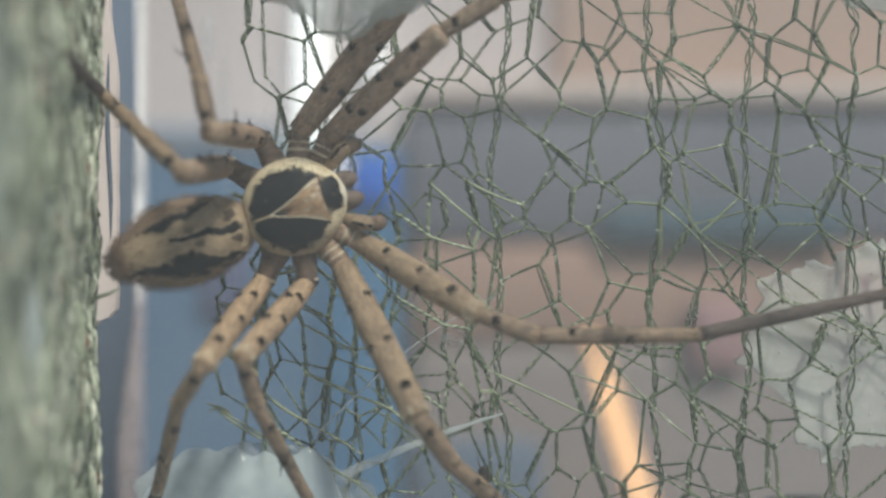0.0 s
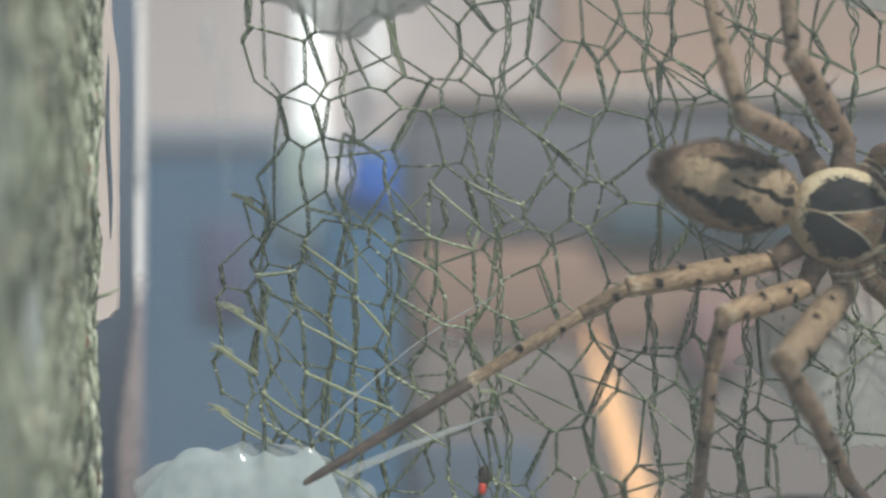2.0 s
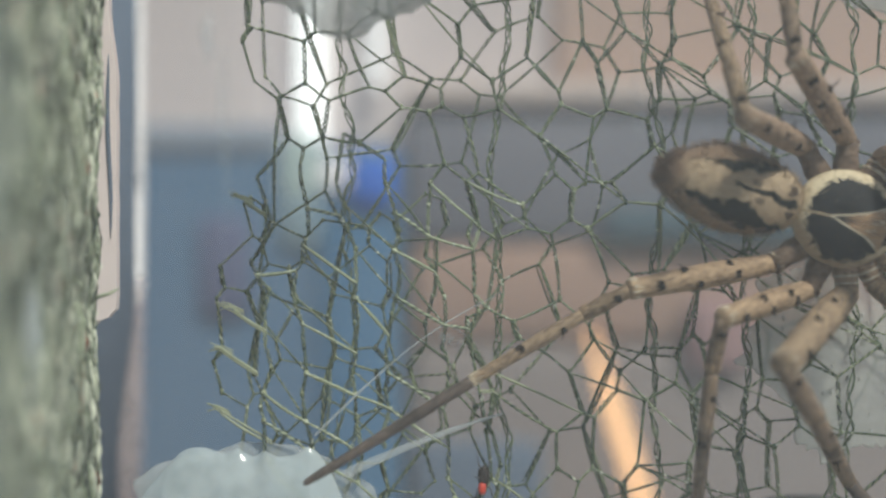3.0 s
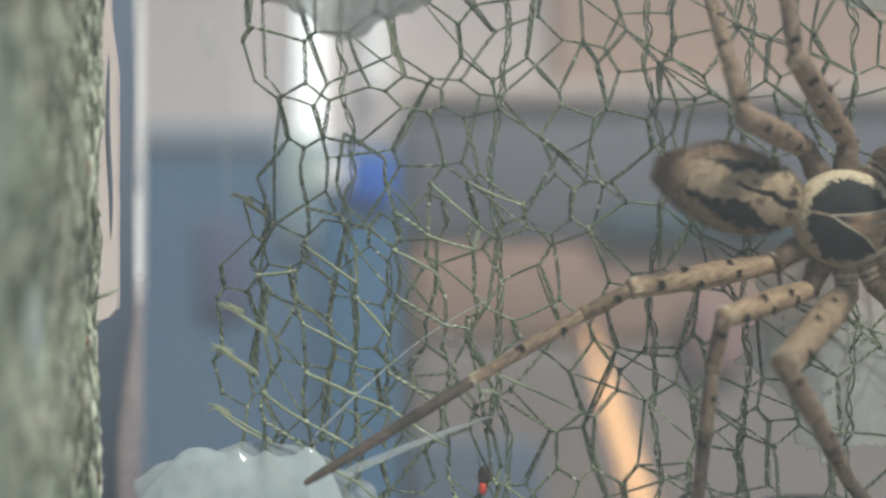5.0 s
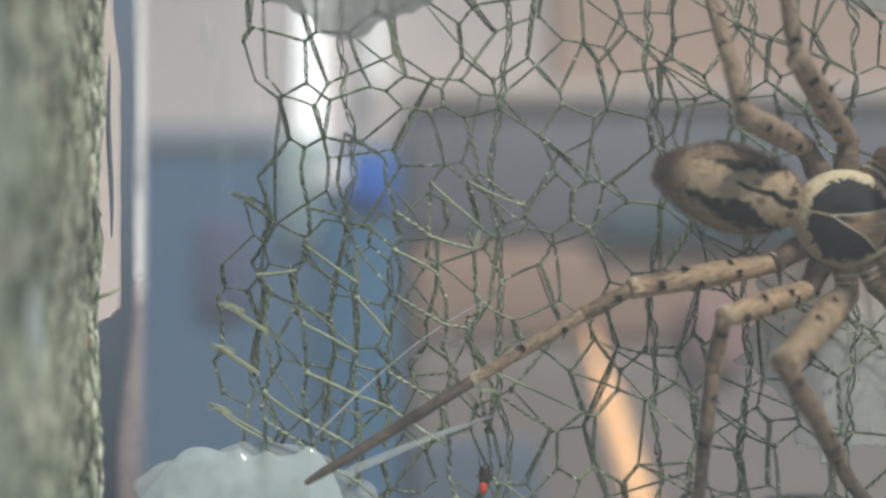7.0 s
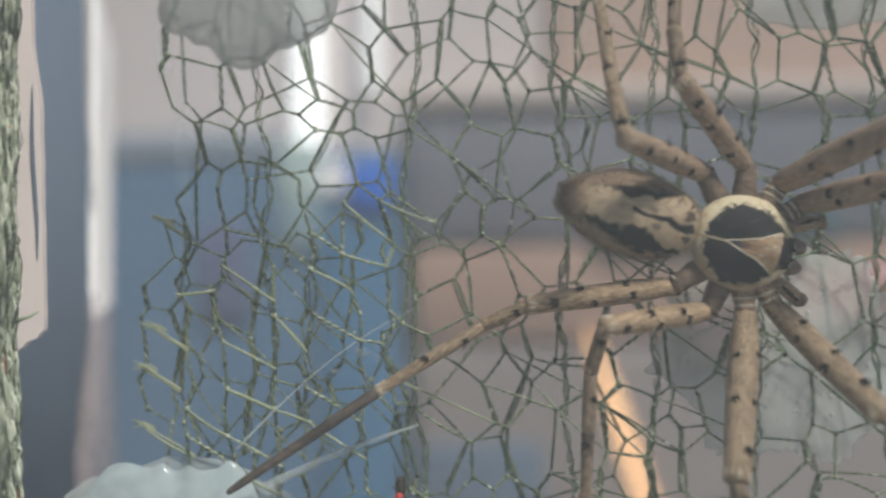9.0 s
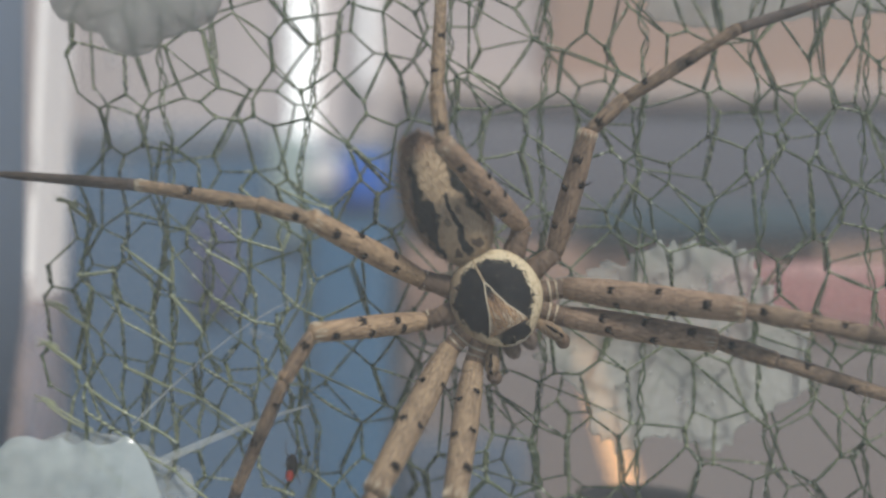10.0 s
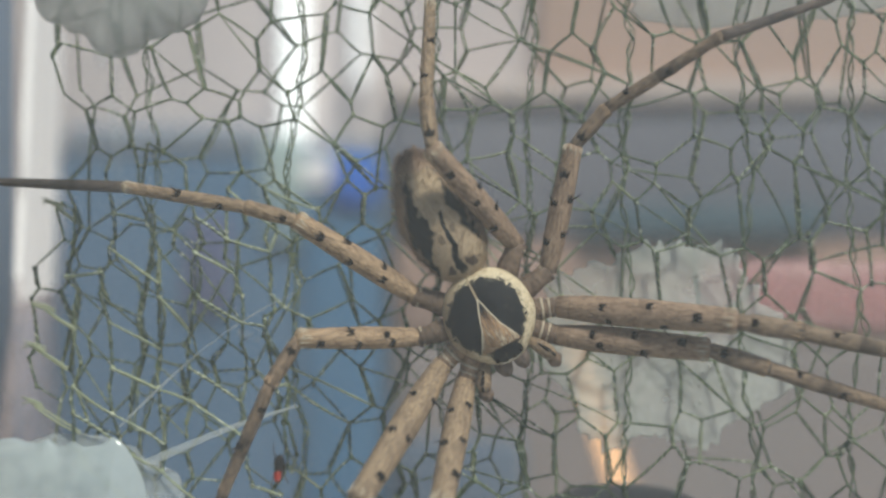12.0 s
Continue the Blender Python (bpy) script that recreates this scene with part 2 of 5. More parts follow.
def abdomen_paint():
    p = Paint("patterned_hairy_abdomen", (0.30, 0.21, 0.145), 0.8)
    p.set(Specular_IOR_Level=0.2)
    x, y, z = p.axes()
    hair = (p.noise(5.0, 4, (0.5, 1, 1), 0.7) - 0.5) * 1.0
    x = x + (p.noise(0.4, 3) - 0.5) * 2.6 + hair * 0.6
    y = y + (p.noise(0.42, 3, (1, 1, 0.9)) - 0.5) * 2.6 + hair * 0.3
    side = y.absolute()
    p.over(p.noise(2.8, 4, (0.25, 1, 1)).step(0.42, 0.68) * 0.6, (0.14, 0.10, 0.075))
    cream, black = (0.50, 0.385, 0.26), (0.012, 0.014, 0.014)
    band = side - (x + 15.5) * 0.19 - 0.85
    p.over(band.below(0.0, 0.7) * (x + 17.0).step(0.2, 1.4), cream)
    p.over(band.below(0.1, 0.5) * p.noise(0.9, 4).step(0.45, 0.75) * 0.7, (0.31, 0.225, 0.15))
    p.over(band.below(0.1, 0.5) * p.noise(3.2, 4, (0.35, 1, 1), 0.7).step(0.5, 0.68) * 0.45, (0.24, 0.17, 0.115))
    p.over(p.noise(6.0, 4, (0.2, 1, 1), 0.7).step(0.52, 0.7) * 0.4, (0.38, 0.29, 0.2))
    p.over(p.noise(6.5, 4, (0.2, 1, 1), 0.7).below(0.34, 0.46) * 0.4, (0.10, 0.075, 0.06))
    core = (band - 0.3 - (p.noise(0.55, 2) - 0.5) * 1.6).absolute() - ((x + 10.8).absolute() * -0.11 + 0.66 - y * 0.07 + (p.noise(0.8, 3) - 0.5) * 1.5)
    p.over(core.below(-0.28, 0.3) * (x + 16.0).step(0.0, 0.6), black)
    heart = side - 0.16 - (x + 11.4).most(0.0) * 0.035
    p.over(heart.below(0.0, 0.2) * (x + 11.6).step(0.0, 0.6) * (x * -1.0).step(4.6, 5.2), black)
    dots = ((side - 1.15) * 2.2).square() + ((x + 5.5) * 2.0).square()
    p.over(dots.below(0.5, 1.1) * 0.9, (0.09, 0.065, 0.05))
    pits = ((side - 0.95) * 2.6).square() + ((x + 9.0) * 2.2).square()
    p.over(pits.below(0.5, 1.1) * 0.7, (0.12, 0.09, 0.07))
    p.over((x * -1.0).step(14.6, 17.2) * 0.75, (0.25, 0.165, 0.115))
    return p.bump(p.noise(5.0, 4, (0.3, 1, 1)), 0.7, 0.09).material


SHIELD, ABDOMEN = carapace_paint(), abdomen_paint()


# ---------- building ----------
class Form:
    """Corners and faces of one mesh, in millimetres."""

    def __init__(self):
        self.points, self.faces = [], []

    def surface(self, place, across, along, closed=True):
        """A skin of place(u, v), u and v from 0 to 1; closed round u, ends capped."""
        first, n = len(self.points), across if closed else across + 1
        for b in range(along + 1):
            for a in range(n):
                self.points.append(tuple(place(a / across, b / along)))
        for b in range(along):
            for a in range(across):
                c = (a + 1) % n
                self.faces.append((first + b * n + a, first + b * n + c, first + (b + 1) * n + c, first + (b + 1) * n + a))
        if closed:
            self.faces.append(tuple(first + a for a in reversed(range(n))))
            self.faces.append(tuple(first + along * n + a for a in range(n)))
        return self

    def tube(self, line, radii, sides=6):
        line = [Vector(p) for p in line]
        if not hasattr(radii, "__len__"):
            radii = [radii] * len(line)
        first, ahead = len(self.points), None
        normal = None
        for n, p in enumerate(line):
            ahead = (line[min(n + 1, len(line) - 1)] - line[max(n - 1, 0)]).normalized()
            normal = (normal - ahead * normal.dot(ahead)) if normal else ahead.orthogonal()
            normal.normalize()
            other = ahead.cross(normal)
            for k in range(sides):
                a = 2 * math.pi * k / sides
                self.points.append(tuple(p + radii[n] * (math.cos(a) * normal + math.sin(a) * other)))
        for n in range(len(line) - 1):
            for k in range(sides):
                c = (k + 1) % sides
                self.faces.append((first + n * sides + k, first + n * sides + c, first + (n + 1) * sides + c, first + (n + 1) * sides + k))
        self.faces.append(tuple(first + k for k in reversed(range(sides))))
        last = first + (len(line) - 1) * sides
        self.faces.append(tuple(last + k for k in range(sides)))
        return self

    def ball(self, centre, radii, across=10, along=6, lump=0.0, seed=0.0):
        def place(u, v):
            a, b = 2 * math.pi * u, math.pi * (0.02 + 0.96 * v)
            d = Vector((math.sin(b) * math.cos(a), math.sin(b) * math.sin(a), math.cos(b)))
            k = 1 + lump * noise.noise(d * 1.7 + Vector((seed, seed * 0.7, 3.1)))
            return [centre[n] + radii[n] * d[n] * k for n in range(3)]

        return self.surface(place, across, along)

    def box(self, low, high, edge=0.0):
        bm = bmesh.new()
        bmesh.ops.create_cube(bm, size=1)
        for v in bm.verts:
            v.co = [(low[n] + high[n]) / 2 + v.co[n] * (high[n] - low[n]) for n in range(3)]
        if edge:
            bmesh.ops.bevel(bm, geom=bm.edges[:], offset=edge, segments=2, affect="EDGES", profile=0.5)
        first = len(self.points)
        bm.verts.index_update()
        self.points += [tuple(v.co) for v in bm.verts]
        self.faces += [tuple(first + v.index for v in f.verts) for f in bm.faces]
        bm.free()
        return self

    def mesh(self, name, material, smooth=True):
        data = bpy.data.meshes.new(name)
        data.from_pydata([(x * MM, y * MM, z * MM) for x, y, z in self.points], [], self.faces)
        data.materials.append(material)
        data.polygons.foreach_set("use_smooth", [smooth] * len(data.polygons))
        data.update()
        return data


def part(name, form, material, parent=None, label="", smooth=True):
    ob = new(name, form.mesh(name, material, smooth))
    if parent:
        ob.parent = parent
    return tagged(ob, label) if label else ob


def thing(name, label, category, group="", kind="", at=(0, 0, 0)):
    ob = new(name)
    ob.empty_display_size = 0.005
    ob.location = [c * MM for c in at]
    return tagged(ob, label, category, group, kind)


def single(name, form, material, label, category, group="", kind="", smooth=True):
    return tagged(new(name, form.mesh(name, material, smooth)), label, category, group, kind)


def setting(name, form, material, label="", smooth=False):
    return tagged(new(name, form.mesh(name, material, smooth)), label, "", "", "structure")


# ---------- the room behind the box, out of focus ----------
setting("wall_back", Form().box((-2500, 900, -1000), (2500, 960, 1600)), WALL, "pinkish beige plaster wall behind the box")
setting("floor", Form().box((-2500, -1500, -1040), (2500, 960, -1000)), MAUVE, "mauve grey floor")
single("wall_board", Form().box((115, 884, 155), (980, 899, 640), 5), WALL_BROWN, "pinkish brown board leaning on the wall", "board")
single("shelf", Form().box((-36, 790, 134), (980, 898, 156), 6), LEDGE, "pale beige shelf edge above a grey panel", "shelf")
single("storage_chest", Form().box((-36, 800, 4), (980, 898, 133), 12), BAND, "slate grey chest under the shelf", "chest")
single("carton", Form().box((-30, 798, -88), (980, 898, 3), 10), CARTON, "long brown carton under the grey chest", "carton")
single("cloth_bundle", Form().box((-34, 795, -999), (980, 898, -89), 20), MAUVE, "mauve grey cloth covered base", "cloth")
single("blue_cupboard", Form().box((-345, 780, -999), (-38, 890, 98), 14), BLUE, "dull blue cupboard beside the chest", "cupboard")
single("blue_crate", Form().box((-560, 780, -999), (-352, 890, -66), 14), BLUE, "dull blue crate beside the cupboard", "crate")
single("folded_cloth", Form().box((-340, 776, 80), (-148, 886, 116), 15), GREY_BLUE, "grey blue folded cloth lying on the cupboard", "cloth")
single("blue_board", Form().box((-112, 771, -999), (-42, 779, 26), 6), MID_BLUE, "mid blue board standing before the cupboard", "board")
single("blue_tub", Form().box((-84, 768, 40), (-43, 780.5, 84), 5), BRIGHT_BLUE, "bright blue plastic tub", "tub")
# white plate added where a pale sheen is reflected
single("white_card", Form().box((-121, 776, 56), (-86, 780.5, 84), 1.5), WHITE_GLARE, "small white plate in place of a reflection beside the bottle", "card")
bottle = thing("bottle", "pale green bottle hanging against the blue cupboard", "bottle", at=(-131, 775.5, 0))


def flask(levels, radii):
    """A flat bottle: oval across, with a radius for each level."""
    n = len(levels) - 1
    return Form().surface(lambda u, v: (radii[round(v * n)] * math.cos(6.2832 * u), 5.0 * radii[round(v * n)] / 19 * math.sin(6.2832 * u), levels[round(v * n)]), 24, n)


part("body", flask((46, 50, 60, 80, 96, 104), (15, 18, 19, 19, 18, 12)), PALE_GREEN, bottle)
part("base", flask((2, 5, 10, 30, 45), (14, 17, 18.5, 18.5, 18.5)), DULL_GREEN, bottle, "darker grey green base")
single("teal_tray", Form().box((150, 778, 6), (372, 801, 40), 6), TEAL, "dark teal tray in front of the chest", "tray")
single("purple_cloth", Form().box((-222, 770, -60), (-176, 780.5, 30), 4), PURPLE, "dull purple cloth hanging on the cupboard", "cloth")
setting("window_1", Form().box((-146, 860, 98), (-124, 899, 420), 4), DAYLIGHT, "narrow bright daylight slit in the wall")
setting("window_2", Form().box((-74, 860, 168), (-62, 899, 420), 4), DIM_DAYLIGHT, "narrow daylight slit in the wall")
# glowing body added for the orange reflection in the plastic back
lamp = Form()
lamp.surface(lambda u, v: (136 + 60 * v + (2.5 + 6.6 * min(1, 3 * v)) * math.cos(2 * math.pi * u), 792 + 4 * math.sin(2 * math.pi * u), -76 - 190 * v), 16, 12)
single("warm_lamp", lamp, WARM, "slanting warm orange glow in place of a reflection in the plastic", "lamp")
single("blue_basket", Form().box((-30, 770, -999), (92, 794, -176), 11), DARK_BLUE, "dark dull blue basket before the cloth covered base", "basket")
single("pink_cloth", Form().box((226, 776, -112), (284, 795, -44), 9), PINK_CLOTH, "dull pink folded cloth in front of the cartons", "cloth")

table = thing("table", "grey painted table under the plastic box", "table", at=(0, 0, -1000))
part("tabletop", Form().box((-500, -560, 931), (600, 74, 951), 3), TABLE, table)
for x in (-460, 560):
    for y in (-520, 34):
        part("leg", Form().box((x - 20, y - 20, 0), (x + 20, y + 20, 931), 3), TABLE, table)
setting("wall_left", Form().box((-2560, -1500, -1000), (-2500, 960, 0)), WALL, "low pinkish plaster wall")
setting("wall_right", Form().box((2500, -1500, -1000), (2560, 960, 0)), WALL, "low pinkish plaster wall")
setting("wall_front", Form().box((-2560, -1560, -1000), (2560, -1500, 0)), WALL, "low pinkish plaster wall behind the camera")

# ---------- the clear plastic box ----------
box = thing("plastic_box", "clear plastic box with hazy front and net glued inside", "box", at=(0, 0, 0))
part("front_panel", Form().box((-75, -52, -48), (115, -51, 48), 0.3), CLEAR, box, "slightly hazy clear front panel").visible_shadow = False
part("back_panel", Form().box((-52, 70, -48), (115, 71, 48), 0.3), BACK_CLEAR, box, "clear back panel").visible_shadow = False
part("floor_panel", Form().box((-75, -52, -49), (116, 71, -48), 0.3), BACK_CLEAR, box).visible_shadow = False
part("lid_panel", Form().box((-75, -52, 48), (116, 71, 49), 0.3), BACK_CLEAR, box).visible_shadow = False
part("right_panel", Form().box((115, -52, -48), (116, 71, 48), 0.3), BACK_CLEAR, box).visible_shadow = False


def slanted(x0, y0, x1, y1, z0, z1, thick):
    """An upright sheet from one plan point to another."""
    along = Vector((x1 - x0, y1 - y0, 0)).normalized()
    side = Vector((along.y, -along.x, 0)) * thick
    corners = [Vector((x0, y0, 0)), Vector((x1, y1, 0)), Vector((x1, y1, 0)) + side, Vector((x0, y0, 0)) + side]
    f = Form()
    f.points = [(c.x, c.y, z) for z in (z0, z1) for c in corners]
    f.faces = [(3, 2, 1, 0), (4, 5, 6, 7), (0, 1, 5, 4), (1, 2, 6, 5), (2, 3, 7, 6), (3, 0, 4, 7)]
    return f


def pleats(x0, y0, x1, y1, z0, z1, count, lean):
    """A sheet with small stepped pleats, its top leaning back along its own line."""
    f, line = Form(), []
    for k in range(count):
        line += [(x0 + (x1 - x0) * k / count, y0 + (y1 - y0) * k / count), (x0 + (x1 - x0) * (k + 1) / count, y0 + (y1 - y0) * (k - 0.22) / count)]
    line = line + [(x - 0.25, y + 0.1) for x, y in reversed(line)]
    n = len(line)
    away = Vector((x1 - x0, y1 - y0)).normalized() * lean
    f.points = [(x + away.x * (z - z0), y + away.y * (z - z0), z) for z in (z0, z1) for x, y in line]
    f.faces = [(k, (k + 1) % n, n + (k + 1) % n, n + k) for k in range(n)]
    return f


# corner reflection built as a white sheet; pleats and lean catch more sun
part("side_panel", pleats(-44.25, 47.3, -60.0, 98.6, -8, 48, 22, 0.38), WHITE_GLARE, box, "white pleated sheet in place of the bright corner reflection", False)
part("side_panel", slanted(-44.25, 47.3, -60.0, 98.6, -48, -8.1, -0.2), PALE_FILM, box, "translucent sheet for the dimmer foot of the corner reflection")


def streak(u, v):
    s = min(1, v * 1.6)
    bend = s * s * (3 - 2 * s)
    left, right = -44.5 - 2.7 * bend, -43.3 - 0.7 * bend
    return (left + (right - left) * (0.5 - 0.5 * math.cos(2 * math.pi * u)), 45.6 + 0.3 * math.sin(2 * math.pi * u), -4 - 44 * v)


# lower, pinkish end of the corner highlight, added as a thin body
part("corner_fold", Form().surface(streak, 12, 24), PALE_FILM, box, "pale pinkish streak that carries the corner highlight downwards")
part("corner_panel", slanted(-45.0, 47.0, -90, 37, -48, 48, -0.8), SLATE, box, "slate blue corner panel")


def torn_strip():
    """A thin upright strip, narrower at the top, its foot torn off slantwise."""
    f, rows = Form(), [-8.8 + 56.8 * (k / 70) ** 1.6 for k in range(71)]
    for y in (0.5, 1.4):
        for z in rows:
            right = -31.8 - 0.75 * min(1, max(0, (z - 17) / 6)) + 0.08 * noise.noise(Vector((z * 0.4, 2, 0)))
            right -= 1.5 * max(0, -6.0 - z) + (0.7 * noise.noise(Vector((z * 2.5, 5, 1))) if z < -5.5 else 0)
            f.points += [(-48, y, z), (right, y, z)]
    n = len(rows)
    for k in range(n - 1):
        a, b = 2 * k, 2 * (n + k)
        f.faces += [(a, a + 1, a + 3, a + 2), (b + 1, b, b + 2, b + 3), (a + 1, b + 1, b + 3, a + 3), (b, a, a + 2, b + 2)]
    f.faces += [(1, 0, 2 * n, 2 * n + 1), (2 * n - 2, 2 * n - 1, 4 * n - 1, 4 * n - 2)]
    return f


part("edge_strip", torn_strip(), PALE_STRIP, box, "pale pinkish edge strip with a torn foot", False)
part("groove", Form().tube([(-32.35 - 0.02 * k + 0.1 * math.sin(0.5 * k), 0.42, 1 + 1.2 * k) for k in range(16)], [0.03 + 0.2 * math.sin(math.pi * k / 15) ** 0.6 for k in range(16)], 6), SLATE, box, "thin grey blue groove in the strip")
# scuffs, and at x -40 a wide body that stands in for glare
for x, z0, z1, wide in ((-37.5, 14, 34, 0.5), (-36.9, 2, 30, 0.25), (-40, 32, 40, 1.4), (-30, 20, 46, 0.35), (8, 10, 30, 0.2), (33, 12, 40, 0.3)):
    part("scratch", Form().tube([(x + 0.3 * math.sin(k), 69.6, z0 + (z1 - z0) * k / 8) for k in range(9)], [wide * (0.2 + 0.4 * math.sin(0.39 * k)) for k in range(9)], 6), SCUFF_GLARE, box, "faint pale streak among the scuffs and glare on the plastic")
part("seam", Form().tube([(-46.6 + 0.2 * math.sin(z * 0.2), 53.0, z) for z in range(-48, 49, 4)], 0.12, 5), SEAM, box)


# ---------- the net ----------
def cells(seed, cell, tall, x0, x1, z0, z1, jitter, turn=0.0, warp=1.0):
    """The cords of an uneven six-sided netting: pairs of knots in x and z."""
    rng = random.Random(seed)
    high = cell * 0.866 * tall
    reach = max(x1 - x0, z1 - z0) * 0.75
    middle = Vector(((x0 + x1) / 2, (z0 + z1) / 2))
    columns, rows = int(2 * reach / cell) + 2, int(2 * reach / high) + 2
    c, s = math.cos(radians(turn)), math.sin(radians(turn))
    at = {}
    for i in range(columns):
        for j in range(rows):
            u = -reach + (i + 0.5 * (j % 2)) * cell + rng.uniform(-jitter, jitter) * cell
            v = -reach + j * high + rng.uniform(-jitter, jitter) * high
            p = middle + Vector((c * u - s * v, s * u + c * v))
            pull = Vector((p.x * 0.045, p.y * 0.045, seed))
            fine = Vector((p.x * 0.16, p.y * 0.16, seed + 5))
            at[i, j] = p + Vector((noise.noise(pull), noise.noise(pull + Vector((9, 4, 2))))) * 3.6 * warp + Vector((noise.noise(fine), noise.noise(fine + Vector((3, 8, 1))))) * 2.7 * warp
    shared = {}
    for j in range(rows - 1):
        for i in range(columns - 1):
            a, b, c1, d = (i, j), (i + 1, j), (i, j + 1), (i + 1, j + 1)
            for three in (((a, b, c1), (b, d, c1)) if j % 2 == 0 else ((a, d, c1), (a, b, d))):
                spot = sum((at[k] for k in three), Vector((0, 0))) / 3
                for k in range(3):
                    shared.setdefault(frozenset((three[k], three[k - 1])), []).append(spot)
    return [pair for pair in shared.values() if len(pair) == 2 and x0 < pair[0].x < x1 and z0 < pair[0].y < z1]


def cord(form, a, b, rng, thick, chain):
    """Thin twisted yarns from knot to knot; a chain is a looser, heavier plait."""
    a, b = Vector(a), Vector(b)
    way = b - a
    length = way.length
    if length < 0.25:
        return
    ahead = way / length
    one = ahead.orthogonal().normalized()
    two = ahead.cross(one)
    bend = (one * rng.uniform(-1, 1) + two * rng.uniform(-1, 1)) * 0.03 * length
    steps, start, loose = max(4, int(length / 0.17)), rng.uniform(0, 6.28), rng.uniform(0.85, 1.2)
    flat = Vector((ahead.z, 0, -ahead.x))
    flat = flat.normalized() if flat.length > 0.2 else one
    out = ahead.cross(flat)
    for yarn in (0, math.pi):
        line = []
        for n in range(steps + 1):
            s = n / steps
            turn = start + yarn + (5.6 if chain else 7.5) * s * length
            taper = min(1.0, 0.35 + 4 * s, 0.35 + 4 * (1 - s))
            wide, deep = (1.5, 0.8) if chain else (0.72, 0.7)
            line.append(a + way * s + bend * math.sin(math.pi * s) + thick * loose * taper * (wide * flat * math.sin(turn) + deep * out * math.cos(turn)))
        form.tube(line, thick * rng.uniform(0.85, 1.1), 4)


def depth(x, z, base):
    return base + 1.1 * noise.noise(Vector((x * 0.06, z * 0.06, base))) + 0.5 * noise.noise(Vector((x * 0.21, z * 0.21, 7 + base)))


def left_edge(z):
    return (-20.2 if z > 6 else -23.2) + 1.2 * noise.noise(Vector((z * 0.2, 3.0, 0)))


def net_layer(seed, cell, tall, jitter, base, thick, turn, x1=82, z0=-42, z1=42, plaits=0.75, warp=1.0, fold=False):
    form, rng = Form(), random.Random(seed)
    pairs = []
    for p, q in cells(seed, cell, tall, -30, x1, z0, z1, jitter, turn, warp):
        if min(p.x - left_edge(p.y), q.x - left_edge(q.y)) < 0:
            continue
        if fold and max(p.x, q.x) < 0.5 + 3 * noise.noise(Vector((0, p.y * 0.15, 2))) and max(p.y, q.y) < 9:
            continue
        pairs.append((p, q))
    # loose ends go, so that every cell along the border is closed
    while True:
        count = {}
        for pair in pairs:
            for k in pair:
                spot = round(k.x, 2), round(k.y, 2)
                count[spot] = count.get(spot, 0) + 1
        whole = [pair for pair in pairs if all(count[round(k.x, 2), round(k.y, 2)] > 1 for k in pair)]
        if len(whole) == len(pairs):
            break
        pairs = whole
    # each knot settles where the pull of its cords is balanced
    spots, pulls = {}, {}
    for p, q in pairs:
        a, b = ((round(k.x, 2), round(k.y, 2)) for k in (p, q))
        spots[a], spots[b] = p.copy(), q.copy()
        pull = rng.choice((0.4, 0.7, 1.0, 1.5, 2.5))
        pulls.setdefault(a, []).append((b, pull))
        pulls.setdefault(b, []).append((a, pull))
    for settling in range(13):
        for a, cords in pulls.items():
            give = 0.5 if len(cords) > 2 else 0.07
            spots[a] = spots[a] * (1 - give) + sum((spots[b] * pull for b, pull in cords), Vector((0, 0))) * (give / sum(pull for b, pull in cords))
    pairs = [(spots[round(p.x, 2), round(p.y, 2)], spots[round(q.x, 2), round(q.y, 2)]) for p, q in pairs]
    knots = {}
    for p, q in pairs:
        steep = abs(q.y - p.y) > 1.1 * abs(q.x - p.x)
        cord(form, (p.x, depth(p.x, p.y, base), p.y), (q.x, depth(q.x, q.y, base), q.y), rng, thick, steep and rng.random() < plaits)
        for copy in range(2 if steep and rng.random() < 0.4 else 0):
            a, b = (Vector((k.x + rng.uniform(-0.35, 0.35), depth(k.x, k.y, base) + rng.uniform(0, 0.4), k.y + rng.uniform(-0.25, 0.25))) for k in (p, q))
            cord(form, a, b, rng, thick * 0.85, rng.random() < 0.5)
        for k in (p, q):
            knots[round(k.x, 2), round(k.y, 2)] = k
    for k in knots.values():
        size = thick * rng.uniform(1.7, 2.9)
        form.ball((k.x, depth(k.x, k.y, base), k.y), (size, size, size * rng.uniform(1.0, 1.8)), 6, 4, 0.5, k.x)
    return form, list(knots.values())


net = thing("green_net", "olive green knotted net stretched behind the spider", "net")
front, front_knots = net_layer(3, 5.2, 1.25, 0.36, 0.0, 0.098, 6, plaits=0.75, fold=True)
part("front_mesh", front, NET, net)
part("rear_mesh", net_layer(11, 7.8, 1.25, 0.36, 3.2, 0.09, -22, plaits=0.8)[0], NET, net)
part("folded_border", net_layer(14, 4.7, 1.2, 0.38, 0.9, 0.085, 14, x1=3, z0=-26, z1=8, plaits=0.7)[0], NET, net, "denser folded border of the net")


def stray_yarns(seed, count, x1, thick):
    """Long straight yarns pulled slantwise from knot to knot."""
    f, rng = Form(), random.Random(seed)
    knots = [k for k in front_knots if -17 < k.x < x1 and abs(k.y) < 27]
    while count:
        p, q = rng.choice(knots), rng.choice(knots)
        way = q - p
        if not (4.5 < way.length < 11 and way.x > 0 and -50 < math.degrees(math.atan2(way.y, way.x)) < -14):
            continue
        cord(f, (p.x, depth(p.x, p.y, 0.0) - 0.1, p.y), (q.x, depth(q.x, q.y, 0.0) - 0.1, q.y), rng, thick, False)
        count -= 1
    return f


